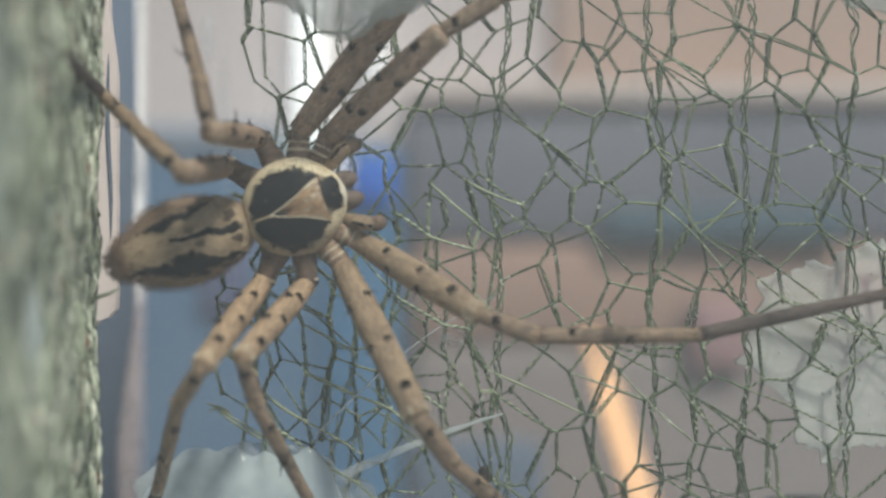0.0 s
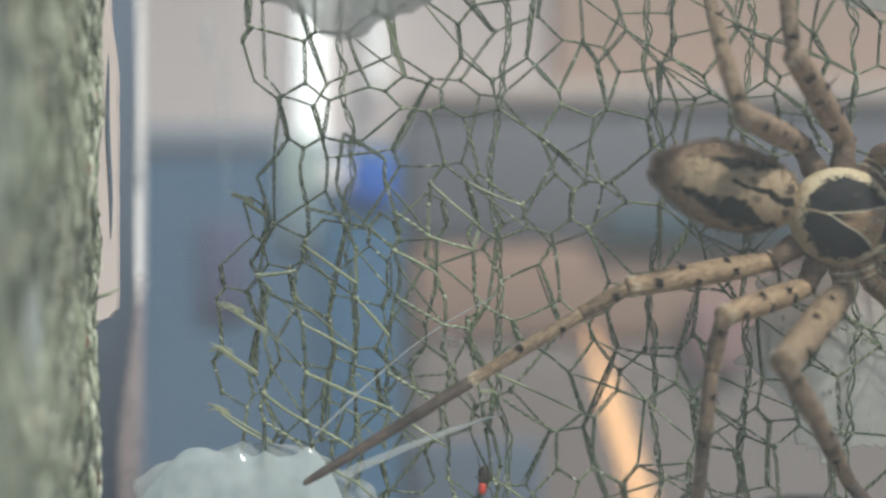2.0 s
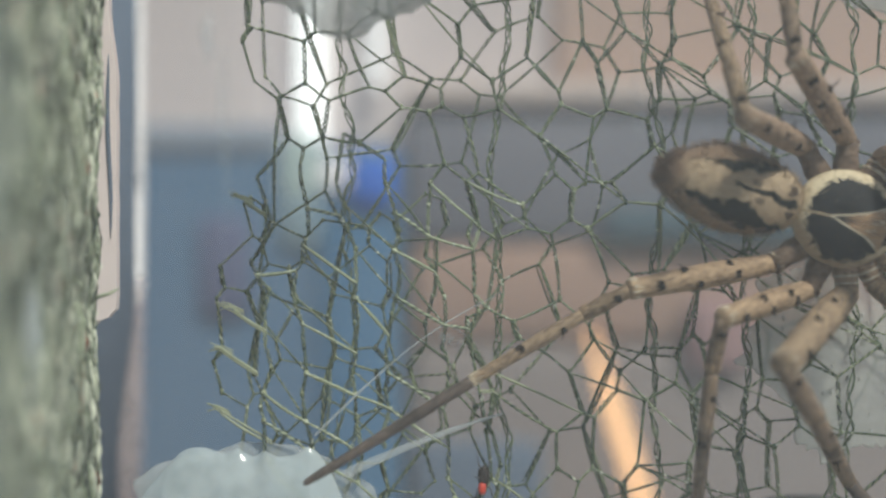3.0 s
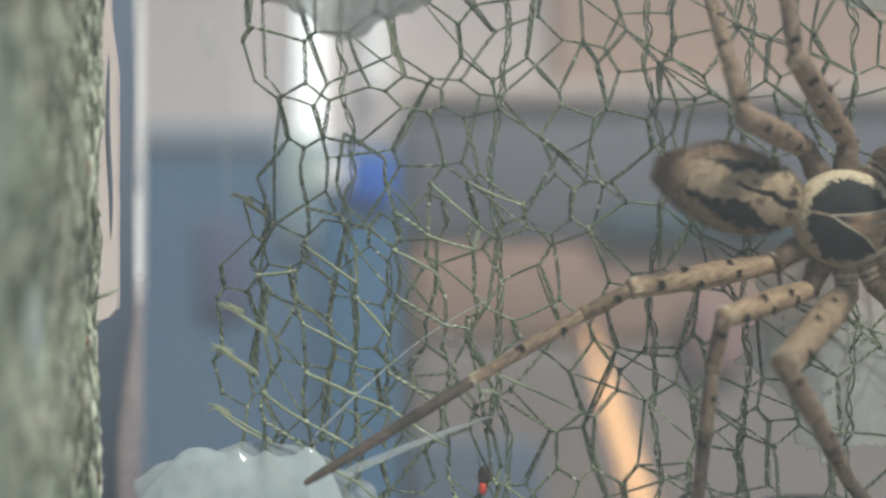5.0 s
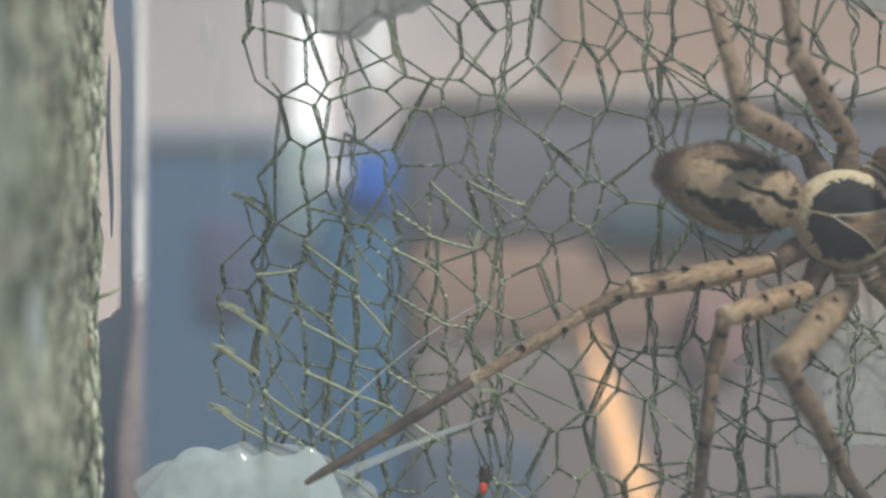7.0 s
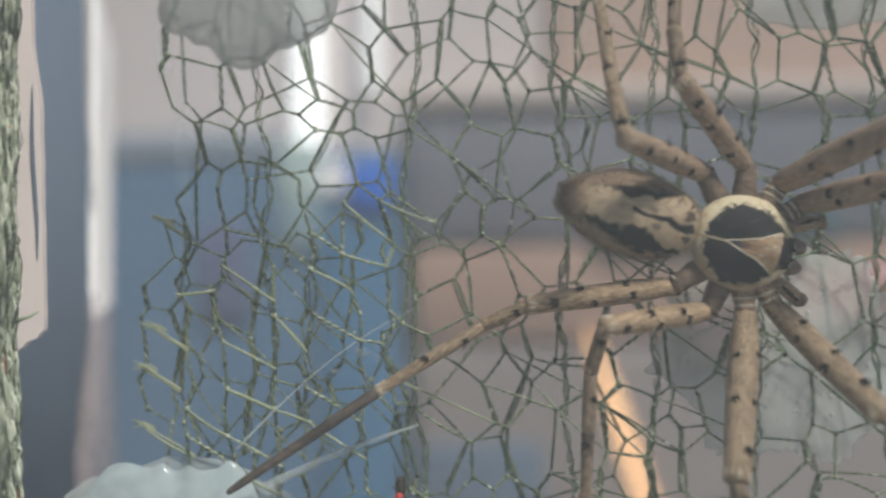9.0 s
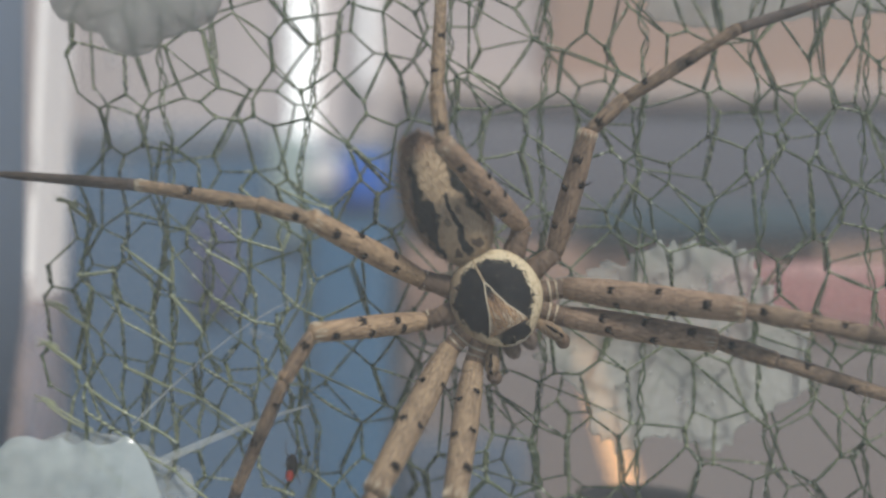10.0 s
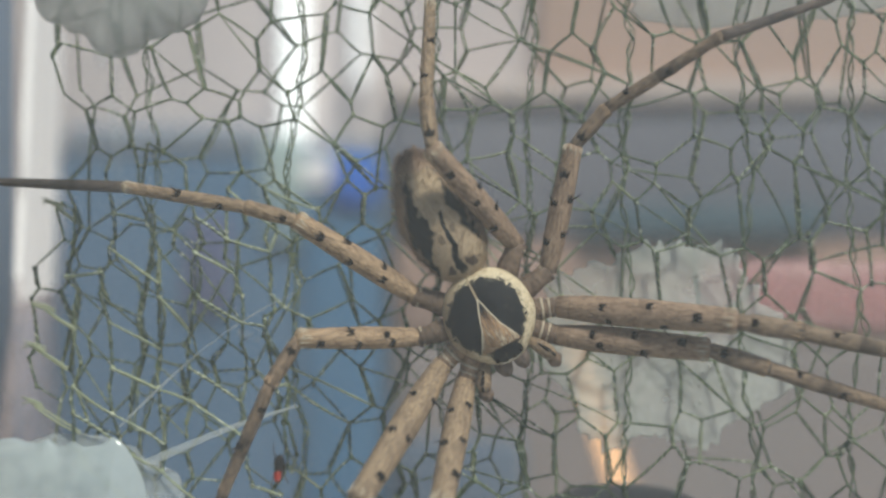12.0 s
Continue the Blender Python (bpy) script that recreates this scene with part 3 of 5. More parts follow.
part("stray_yarn", stray_yarns(8, 9, 30, 0.085), LIT_NET, net, "straight yarns pulled across the net, their shine in the colour")
part("stray_yarn", stray_yarns(9, 52, 70, 0.075), NET, net)


# the folded border: wandering upright pillars with long straight yarns laid slantwise across them
PILLARS, YARNS = 6, 10
FRAYS = ((5.2, -20.5), (-5.4, -21.5), (-9.4, -22.5), (-15.2, -22.8))


def pillar_x(k, z):
    return -17.6 + 4.1 * k + 2.2 * noise.noise(Vector((k * 3.1, z * 0.11, 4))) + 0.8 * noise.noise(Vector((k * 5.3, z * 0.33, 8))) - 0.06 * z


def crossing(k, j):
    """Where slanting yarn j meets pillar k."""
    z = 15.5 - 4.1 * j
    for n in range(4):
        x = pillar_x(k, z)
        z = 15.5 - 4.1 * j - 0.56 * (x + 18) + 2.4 * noise.noise(Vector((k * 1.9 + 0.3, j * 2.3 + 0.4, 1)))
    return Vector((x, -0.5 + 0.8 * noise.noise(Vector((k * 1.3, j * 0.9, 6))), z))


pillars, slants, rng = Form(), Form(), random.Random(77)
for k in range(PILLARS):
    for j in range(YARNS - 1):
        a, b = crossing(k, j), crossing(k, j + 1)
        if a.z > 12 or b.z < -25:
            continue
        middle = (a + b) / 2 + Vector((rng.uniform(-0.7, 0.7), rng.uniform(0, 0.5), rng.uniform(-0.6, 0.6)))
        cord(pillars, a, middle, rng, 0.095, True)
        cord(pillars, middle, b, rng, 0.095, True)
        if rng.random() < 0.55:
            c = crossing(min(k + 1, PILLARS - 1), j + 1)
            cord(pillars, middle, c + Vector((0, 0.4, 0)), rng, 0.075, False)
        pillars.ball(middle, (0.24, 0.24, 0.34), 6, 4, 0.6, k + j)
def tie(form, spot, reach):
    """A cord from a loose end to the nearest knot of the net."""
    k = min(front_knots, key=lambda k: (k - Vector((spot.x, spot.z))).length)
    if (k - Vector((spot.x, spot.z))).length < reach:
        cord(form, spot, (k.x, depth(k.x, k.y, 0.0), k.y), rng, 0.095, True)


for k in range(PILLARS):
    tie(pillars, next(crossing(k, j) for j in range(YARNS) if crossing(k, j).z <= 12), 9)
for j in range(YARNS):
    tie(slants, crossing(PILLARS - 1, j), 7)
for j in range(YARNS):
    for k in range(PILLARS - 1):
        a, b = crossing(k, j), crossing(k + 1, j)
        if a.z > 8 or a.z < -25 or rng.random() < (0.15, 0.6, 0.3, 0.7)[(j + k // 3) % 4]:
            continue
        cord(slants, a - Vector((0, 0.2, 0)), b - Vector((0, 0.2, 0)), rng, rng.uniform(0.10, 0.14), False)
        slants.ball(a, (0.3, 0.26, 0.3), 6, 4, 0.7, 3 * k + j)
part("fold_pillar", pillars, NET, net)
part("fold_yarn", slants, LIT_NET, net, "long straight yarns across the folded border, their shine in the colour")


def plait(x, z0, z1, seed):
    """A long upright seam of the net: four loose yarns that wind round one another."""
    f, rng = Form(), random.Random(seed)
    for yarn in range(4):
        line, phase = [], rng.uniform(0, 6.28)
        for n in range(int((z1 - z0) / 0.35)):
            z = z0 + 0.35 * n
            cx = x + 2.2 * noise.noise(Vector((z * 0.07, seed, 0))) + 0.5 * noise.noise(Vector((z * 0.3, seed, 5)))
            wide = 0.14 + 0.3 * (0.5 + noise.noise(Vector((z * 0.25, seed, 9 + yarn))))
            line.append((cx + wide * math.sin(phase + 1.3 * z), depth(cx, z, 0.8) + 0.5 * wide * math.cos(phase + 1.9 * z), z))
        f.tube(line, 0.08, 4)
    return f


for n, (x, z0, z1) in enumerate(((5.5, -40, 40), (20.5, -40, 40), (29.5, -40, 40), (40, -40, 40), (52, -40, 40), (63, -40, 40), (-9.5, -24, 40))):
    part("seam_cord", plait(x, z0, z1, 31 + n), NET, net)
fray = random.Random(5)
for z, x in FRAYS:
    end = Form()
    for n in range(8):
        a = Vector((x + fray.uniform(1.4, 2.2), 0.4, z - fray.uniform(0.5, 0.9)))
        end.tube([a, a + Vector((-1.1, 0, 0.5)), (x + fray.uniform(-0.4, 0.2), fray.uniform(-0.4, 0.4), z + fray.uniform(-0.6, 0.5))], [0.06, 0.075, 0.03], 5)
    low = z - 0.58 * (pillar_x(0, z - 2) - x)
    for k in (-0.12, 0.12):
        cord(end, (x + 1.2, 0.2, z - 0.6 + k), (pillar_x(0, low), -0.4, low + k), fray, 0.095, False)
    part("frayed_end", end, FRAY, net, "pale frayed cord end")

# the bunched netting on the side wall, close to the lens
pad = thing("side_netting", "grey green netting bunched thick against the side wall", "net", at=(1.0, -2.6, 0))


def pad_face(u, v):
    z = -46 + 92 * v
    lump = 0.9 * noise.noise(Vector((u * 9, z * 0.09, 1))) + 0.5 * noise.noise(Vector((u * 25, z * 0.3, 4)))
    a = 2 * math.pi * u
    x, y = -38.6 + 6.0 * math.copysign(abs(math.cos(a)) ** 0.5, math.cos(a)), -21.5 + 17.5 * math.copysign(abs(math.sin(a)) ** 0.5, math.sin(a))
    return (x + lump * 0.6 - 0.2 * (y + 4), y + lump * 0.5, z)


part("backing_pad", Form().surface(pad_face, 64, 90), SLAB, pad)
fibres, rng = Form(), random.Random(21)
for n in range(10000):
    y, z = -4 - 32 * rng.random() ** 2.0, rng.uniform(-32, 32)
    x = -32.4 + 0.9 * noise.noise(Vector((y * 0.2, z * 0.1, 9))) + rng.uniform(-0.25, 0.3)
    x += 0.35 * min(1, max(0, (z + 4) / 6)) - 0.2 * (y + 4)
    if y > -5:
        x -= rng.uniform(0, 3)
    long, lean = rng.uniform(1.0, 4.5), rng.uniform(-0.6, 0.6)
    thick = rng.uniform(0.03, 0.1) if y > -12 else rng.uniform(0.02, 0.06)
    fibres.tube([(x, y - lean * 0.5, z - long / 2), (x + rng.uniform(0, 0.4), y, z), (x, y + lean * 0.5, z + long / 2)], [thick, thick * 1.2, thick * 0.8], 4)
tagged(part("fibres", fibres, FIBRE, pad), kind="stuff")
part("loose_end", Form().tube([(-32.4, -4, -4.6), (-31.6, -4.6, -4.2), (-30.8, -4.6, -4.0), (-30.0, -4.4, -3.5)], [0.16, 0.2, 0.16, 0.08], 6), FIBRE, pad)


# ---------- glue, silk and litter on the net ----------
def low_glue(u, v):
    """A flattened lump with rounded shoulders, drawn up where the net's cords leave it."""
    x = -29.5 + 20.2 * v
    a = 2 * math.pi * u
    c, k = math.cos(a), math.sin(a)
    top = -19.9 + 1.0 * math.exp(-((x + 23.5) / 2.6) ** 2) - 0.14 * max(0, -x - 23.5) ** 2 - 0.6 * max(0, x + 12.2) ** 2
    tall = max(0.4, (top + 34) / 2) * min(1, 0.3 + 8 * v, 0.3 + 8 * (1 - v))
    thick = 2.7 * min(1, 0.2 + 5 * v, 0.2 + 5 * (1 - v))
    z = top - tall + c * tall
    for at, high, wide in ((-19.6, 0.7, 0.9), (-17.0, 0.6, 0.8), (-12.9, 1.0, 1.1)):
        z += high * math.exp(-(abs(x - at) / wide) ** 1.7) * max(0, c) ** 10
    z += 0.18 * max(0, c) ** 4 * noise.noise(Vector((x * 0.7, 3, 1)))
    lump = 0.8 * noise.noise(Vector((x * 0.2, 1, z * 0.22))) + 0.12 * noise.noise(Vector((x * 0.8, 5, z * 0.8)))
    return (x, -1.3 + k * abs(k) ** 0.05 * (thick + (lump if k < 0 else 0)) * (1 - 0.45 * max(0, c) ** 3), z)


single("glue_blob", Form().surface(low_glue, 48, 120), GLUE, "bluish white lump of hot glue holding the net", "glue", "glue lumps")


def patch(cx, cz, rx, rz, y, thick, rough, seed, points=140, fine=1.0, swell=0.3):
    """A spread film with a ragged outline."""
    def edge(a):
        d = Vector((math.cos(a), math.sin(a), 0))
        return 1 + rough * noise.noise(d * 1.5 + Vector((seed, 0, 0))) + rough * 0.35 * noise.noise(d * 5 + Vector((0, seed, 0))) + fine * rough * 0.3 * noise.noise(d * 16 + Vector((0, 0, seed)))

    def place(u, v):
        a = 2 * math.pi * u
        r = edge(a) * math.sin(math.pi * (0.02 + 0.96 * v))
        bulge = swell * noise.noise(Vector((math.cos(a) * r * 2, math.sin(a) * r * 2, seed)))
        return (cx + rx * r * math.cos(a), y + thick * (-math.cos(math.pi * v) + (bulge if v < 0.5 else 0)), cz + rz * r * math.sin(a))

    return Form().surface(place, points, 14)


spread = patch(43.8, -9.8, 12.0, 11.4, 2.0, 0.3, 0.34, 2.0, 220, fine=1.0, swell=0.1)
# tiny beads added to give the film its bright sparkles
for n in range(60):
    a, r, size = fray.uniform(0, 6.28), fray.uniform(0.3, 1.05), fray.uniform(0.06, 0.22)
    spread.ball((44.6 + 11.6 * r * math.cos(a), 1.6, -9.8 + 11.0 * r * math.sin(a)), (size, size, size * fray.uniform(1, 2)), 8, 6)
single("glue_film", spread, PALE_GLUE, "pale translucent film of glue with a ragged edge", "glue", "glue lumps")
single("glue_film", patch(62, 34.2, 30, 9.0, 8.0, 0.25, 0.3, 9.0), TOP_FILM, "pale translucent film of glue along the top", "glue", "glue lumps")

single("glue_film", patch(-18.8, -26.6, 12.2, 8.3, 0.6, 0.7, 0.2, 6.0, fine=0.0), GLUE_FILM, "thin bluish film of glue round the lump", "glue", "glue lumps")
tab = Form()
tab.surface(lambda u, v: (64 + 49 * v, 62 + 2.0 * math.sin(2 * math.pi * u), -6.8 - 2.2 * v + (4.9 + 1.8 * v + 1.2 * noise.noise(Vector((v * 5, u * 3, 2)))) * math.cos(2 * math.pi * u)), 24, 24)
single("pink_tab", tab, PINK_FILM, "pink translucent plastic tab at the back of the box", "plastic tab")
high = patch(-7.6, 26.4, 7.8, 9.0, -12.8, 2.4, 0.26, 4.0, fine=0.0)
single("glue_blob", high, GREY_GLUE, "greyish translucent lump of hot glue above the net", "glue", "glue lumps")

silk = Form().surface(lambda u, v: (-9.5 + 15.3 * v, -1.2 + 0.8 * v + 0.05 * math.sin(6.28 * u), -21.6 + 5.3 * v + 0.6 * math.sin(2.4 * v) + (0.42 * (1 - v) + 0.12) * math.cos(6.28 * u)), 8, 20)
single("silk_band", silk, SILK, "flat white band of silk from the glue to the net", "silk")
thread = Form().tube([(-12.2 + 18 * s, -1.2 + 0.6 * s, -17.8 + 12.6 * s + 2.0 * math.sin(2.6 * s)) for s in [k / 16 for k in range(17)]], [0.13 * (1 - k / 18) + 0.03 for k in range(17)], 6)
single("silk_thread", thread, SILK, "thin white silk thread across the net", "silk")
tuft = Form()
for n in range(14):
    a = Vector((1.0 + fray.uniform(-1.2, 1.2), -0.4, -8.4 + fray.uniform(-0.6, 0.6)))
    tuft.tube([a, a + Vector((fray.uniform(-0.8, 0.8), -0.3, fray.uniform(-0.5, 0.6))), a + Vector((fray.uniform(-1, 1), 0, fray.uniform(-0.7, 0.7)))], [0.03, 0.05, 0.02], 4)
single("silk_tuft", tuft, SILK, "small white tuft of silk on the net", "silk")

bug = thing("dead_insect", "tiny dark dead insect with a red spot on the net", "insect", at=(3.9, -0.6, -22.0))
part("shell", Form().ball((0, 0, 0), (0.55, 0.4, 1.3), 10, 8, 0.3, 4), DARK, bug)
part("red_spot", Form().ball((-0.1, -0.35, -1.0), (0.42, 0.25, 0.6), 10, 8, 0.3, 2), RED, bug)
for x, z in ((0.7, 1.8), (-0.6, 1.9), (1.0, 0.4), (-0.9, 0.1), (0.9, -1.5), (-0.8, -1.7)):
    part("leg", Form().tube([(0, -0.1, z * 0.4), (x * 0.8, -0.4, z * 0.7), (x, 0.1, z * 1.3)], [0.1, 0.07, 0.04], 5), DARK, bug)
single("dark_tub", Form().tube([(42, 12, z) for z in (-48, -34.0, -30.2, -28.8, -28.3)], [11, 11, 10.2, 7.5, 2.0], 32), CAP, "dark grey rounded plastic tub standing in the box", "tub")

# ---------- the spider ----------
FEMURS, KNEES, SHINS, FEET = (14.2, 16.7, 12.2, 13.7), (5.5, 6.0, 4.8, 4.9), (14.5, 16.0, 12.0, 12.0), (20.0, 21.0, 15.0, 17.0)
HIPS = ((4.6, 5.0), (2.2, 6.4), (-1.3, 7.0), (-5.0, 5.5))

spider = thing("spider", "large tan huntsman spider with black and cream shield, on a net", "spider")


def shield(u, v):
    a, b = 2 * math.pi * u, math.pi * (0.015 + 0.97 * v)
    x, r = 4.75 * math.cos(b), math.sin(b) ** 0.82
    front = max(0.0, (x - 0.8) / 3.95)
    wide, s = 4.45 * (1 - 0.30 * front**1.6), math.sin(a)
    y = wide * r * math.cos(a)
    z = (2.5 if s > 0 else 1.5) * r * s
    if s > 0:
        z += 0.55 * s * math.exp(-(((x - 2.0) / 1.7) ** 2) - (y / 1.5) ** 2) - 0.4 * s * math.exp(-((y / 0.3) ** 2) - ((x + 1.2) / 1.0) ** 2)
    return (x, y, z)


def belly(u, v):
    a, b = 2 * math.pi * u, math.pi * (0.015 + 0.97 * v)
    c = math.cos(b)
    x, r = -10.9 + 6.7 * c, math.sin(b) ** 0.8
    wide = 3.95 * (1 - 0.42 * max(0.0, -c) ** 1.6 - 0.08 * max(0.0, c))
    s = math.sin(a)
    return (x, wide * r * math.cos(a), (2.9 if s > 0 else 2.2) * r * s * (1 - 0.2 * max(0.0, -c)) - 0.2)


part("cephalothorax", Form().surface(shield, 48, 40), SHIELD, spider, "black and cream shield with a pale rim")
part("abdomen", Form().surface(belly, 48, 44), ABDOMEN, spider, "hairy oval abdomen, cream with black streaks")
for s in (-1, 1):
    part("jaw", Form().ball((4.6, s * 0.95, -0.7), (1.5, 0.9, 1.1), 14, 10), JAW, spider)
    palp = part("pedipalp", Form().tube([(3.4, s * 2.2, -0.8), (4.7, s * 3.0, 0.0), (5.6, s * 3.5, 0.3), (6.0, s * 3.62, 0.1)], [0.5, 0.7, 0.72, 0.6], 12), FEMUR_MIDDLE, spider, "short tan feeler beside the jaws")
    part("tip", Form().tube([(5.9, s * 3.6, 0.15), (6.4, s * 3.75, -0.2), (6.8, s * 3.7, -0.8), (7.0, s * 3.55, -1.3)], [0.55, 0.74, 0.66, 0.25], 12), COXA, palp, "swollen dark feeler tip")
    part("stripe", Form().tube([(4.3, s * 2.95, 0.6), (5.2, s * 3.5, 0.9), (5.9, s * 3.8, 0.6), (6.5, s * 3.9, 0.0)], [0.08, 0.2, 0.22, 0.1], 8), BLACK, palp, "black stripe along the feeler")
    for n, (x, y) in enumerate(((4.25, 0.45), (4.0, 1.25), (3.5, 0.5), (3.2, 1.5))):
        part("eye", Form().ball((x, s * y, 1.35 + 0.25 * (n > 1)), (0.2, 0.2, 0.2), 8, 6), BLACK, spider)


def limb(name, length, radii, material, sides=14):
    """A tapered limb along +x, radii at even steps."""
    steps = 4 * (len(radii) - 1)
    line, sizes = [], []
    for n in range(steps + 1):
        s = n / steps * (len(radii) - 1)
        k = min(int(s), len(radii) - 2)
        line.append((length * n / steps, 0, 0))
        sizes.append(radii[k] + (radii[k + 1] - radii[k]) * (s - k))
    line += [(length + 0.2, 0, 0), (length + 0.4, 0, 0)]
    sizes += [radii[-1] * 0.88, radii[-1] * 0.5]
    return Form().tube(line, sizes, sides).mesh(name, material)


def thorns(length, radius, places, rng):
    f = Form()
    for s, side in places:
        y, z = radius * math.sin(side), radius * math.cos(side)
        up = Vector((0.35, math.sin(side) * 0.9, math.cos(side) * 0.9)).normalized()
        foot = Vector((s * length, y * 0.97, z * 0.97))
        wide = rng.uniform(0.14, 0.26)
        f.ball(foot, (wide * 1.2, wide, wide), 9, 6, 0.7, rng.random() * 9)
        span = rng.uniform(0.17, 0.26)
        for k in (-1.05, 1.05) if rng.random() < 0.7 else (-0.4, 1.3):
            arch = []
            for n in range(7):
                swing = -1 + n / 3
                turn = side + (k * span + 0.8 * span * swing) / radius
                arch.append((s * length - 0.15 + 0.75 * abs(swing) ** 1.6, radius * math.sin(turn), radius * math.cos(turn)))
            f.tube(arch, [0.03, 0.1, 0.14, 0.16, 0.14, 0.1, 0.03], 5)
        tall = rng.choice((0.8, 1.0, 1.5))
        f.tube([foot, foot + up * 0.55 * tall + Vector((0.15, 0, 0)), foot + up * 0.95 * tall + Vector((0.5, 0, 0))], [0.1, 0.07, 0.015], 5)
    return f


def ragged_rim(length, radius, rng):
    """Pale scales that fringe the end of a limb."""
    f = Form()
    for n in range(16):
        a = 0.3927 * n + rng.uniform(-0.15, 0.15)
        d = Vector((0, math.cos(a), math.sin(a)))
        long = rng.uniform(0.4, 1.1)
        f.tube([Vector((length - long, 0, 0)) + d * radius * 1.0, Vector((length - 0.1, 0, 0)) + d * radius * 1.03, Vector((length + rng.uniform(0.05, 0.35), 0, 0)) + d * radius * 0.95], [0.05, rng.uniform(0.06, 0.12), 0.02], 5)
    return f


def hairs(place, count, long, lean, seed):
    """Short stiff hairs on a skin of place(u, v), leaning along lean."""
    f, rng = Form(), random.Random(seed)
    for n in range(count):
        u, v = rng.random(), rng.uniform(0.05, 0.95)
        p, a, b = (Vector(place(*c)) for c in ((u, v), (u + 0.01, v), (u, v + 0.01)))
        out = (a - p).cross(b - p).normalized()
        tip = (out * rng.uniform(0.5, 1.0) + Vector(lean) + Vector([rng.uniform(-0.3, 0.3) for k in range(3)])).normalized() * long * rng.uniform(0.6, 1.3)
        f.tube([p - out * 0.05, p + tip * 0.6 + out * 0.05, p + tip], [0.024, 0.02, 0.006], 3)
    return f


for ob in spider.children:
    if ob.name == "abdomen":
        tagged(part("hair", hairs(lambda u, v: belly(1 - u, v), 3000, 0.75, (-0.9, 0, 0), 3), ABDOMEN, ob, "short hairs in the colours of the abdomen"), kind="stuff")
    if ob.name == "cephalothorax":
        tagged(part("hair", hairs(lambda u, v: shield(1 - u, v), 260, 0.45, (0.3, 0, 0), 4), HAIR, ob, "short brown hairs"), kind="stuff")

LEG_PARTS = []
for side in (-1, 1):
    for n in range(4):
        rng = random.Random(40 + n + side)
        big = (1.0, 1.06, 0.85, 0.88)[n]
        hip_x, hip_y = HIPS[n]
        root = (hip_x * 0.45, side * hip_y * 0.5, -0.9)
        coxa = part("coxa", Form().tube([root, (hip_x * 0.72, side * hip_y * 0.72, -0.9), (hip_x * 0.84, side * hip_y * 0.84, -0.85), (hip_x * 1.03, side * hip_y * 1.03, -0.8)], [1.2, 1.12, 0.95, 1.02], 14), COXA if side > 0 or n > 1 else FEMUR_SHADED, spider, "brown hip joint")
        a, b = Vector((hip_x * 0.74, side * hip_y * 0.74, -0.88)), Vector((hip_x * 0.775, side * hip_y * 0.775, -0.88))
        for k, wide in ((0.0, 1.14), (3.0, 1.0), (6.0, 1.02)) if n < 2 else ((5.8, 1.04),):
            part("ring", Form().tube([a + (b - a) * k, b + (b - a) * k], wide, 14), RING, coxa, "cream ring on the hip")
        pieces = []
        # femurs on side > 0 take the copy that has shade in its colour
        for name, length, radii, material in (
            ("femur", FEMURS[n], (1.0, 1.27, 1.3, 1.2, 1.06), FEMUR if n > 1 and side < 0 else FEMUR_MIDDLE if n < 2 and side < 0 else FEMUR_SHADED),
            ("patella", KNEES[n], (0.66, 0.86, 0.77), FEMUR_MIDDLE if n == 3 else SHANK),
            ("tibia", SHINS[n], (0.68, 0.76, 0.68, 0.6), FEMUR_MIDDLE if n == 3 else SHANK),
            ("metatarsus", FEET[n] * 0.72, (0.64, 0.63, 0.58, 0.52), FOOT),
        ):
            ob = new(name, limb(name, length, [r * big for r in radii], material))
            ob.parent = spider
            pieces.append(ob)
        part("spines", thorns(FEMURS[n], 1.2 * big, [(a + rng.uniform(-0.04, 0.04), b + rng.uniform(-0.35, 0.35)) for a, b in ((0.27, 0.6), (0.34, -0.7), (0.53, 0.5), (0.6, -0.75), (0.82, 0.4))], rng), BLACK, pieces[0], "black spots with short spines")
        part("spines", thorns(KNEES[n], 0.76 * big, [(0.25, 0.1)], rng), BLACK, pieces[1])
        part("spines", thorns(SHINS[n], 0.66 * big, [(0.2, 0.6), (0.55, -0.6)], rng), BLACK, pieces[2])
        part("rim", ragged_rim(FEMURS[n], 1.05 * big, rng), RING, pieces[0], "ragged pale joint rim")
        part("rim", ragged_rim(KNEES[n], 0.74 * big, rng), FEMUR, pieces[1])
        part("rim", ragged_rim(SHINS[n], 0.6 * big, rng), RING if n == 3 else SHANK, pieces[2])
        for ob, long, wide, count in zip(pieces, (FEMURS[n], KNEES[n], SHINS[n], FEET[n] * 0.7), (1.2, 0.86, 0.74, 0.52), (240, 70, 200, 170)):
            coat = hairs(lambda u, v: (long * v, wide * big * math.cos(-6.283 * u), wide * big * math.sin(-6.283 * u)), count, 0.75, (0.9, 0, 0), 60 + n)
            tagged(part("hair", coat, HAIR, ob), kind="stuff")
        tarsus = new("tarsus", limb("tarsus", FEET[n] * 0.3, [0.5 * big, 0.52 * big, 0.48 * big, 0.36 * big], FOOT))
        tarsus.parent, tarsus.location = pieces[3], (FEET[n] * 0.70 * MM, 0, 0)
        LEG_PARTS.append(pieces)

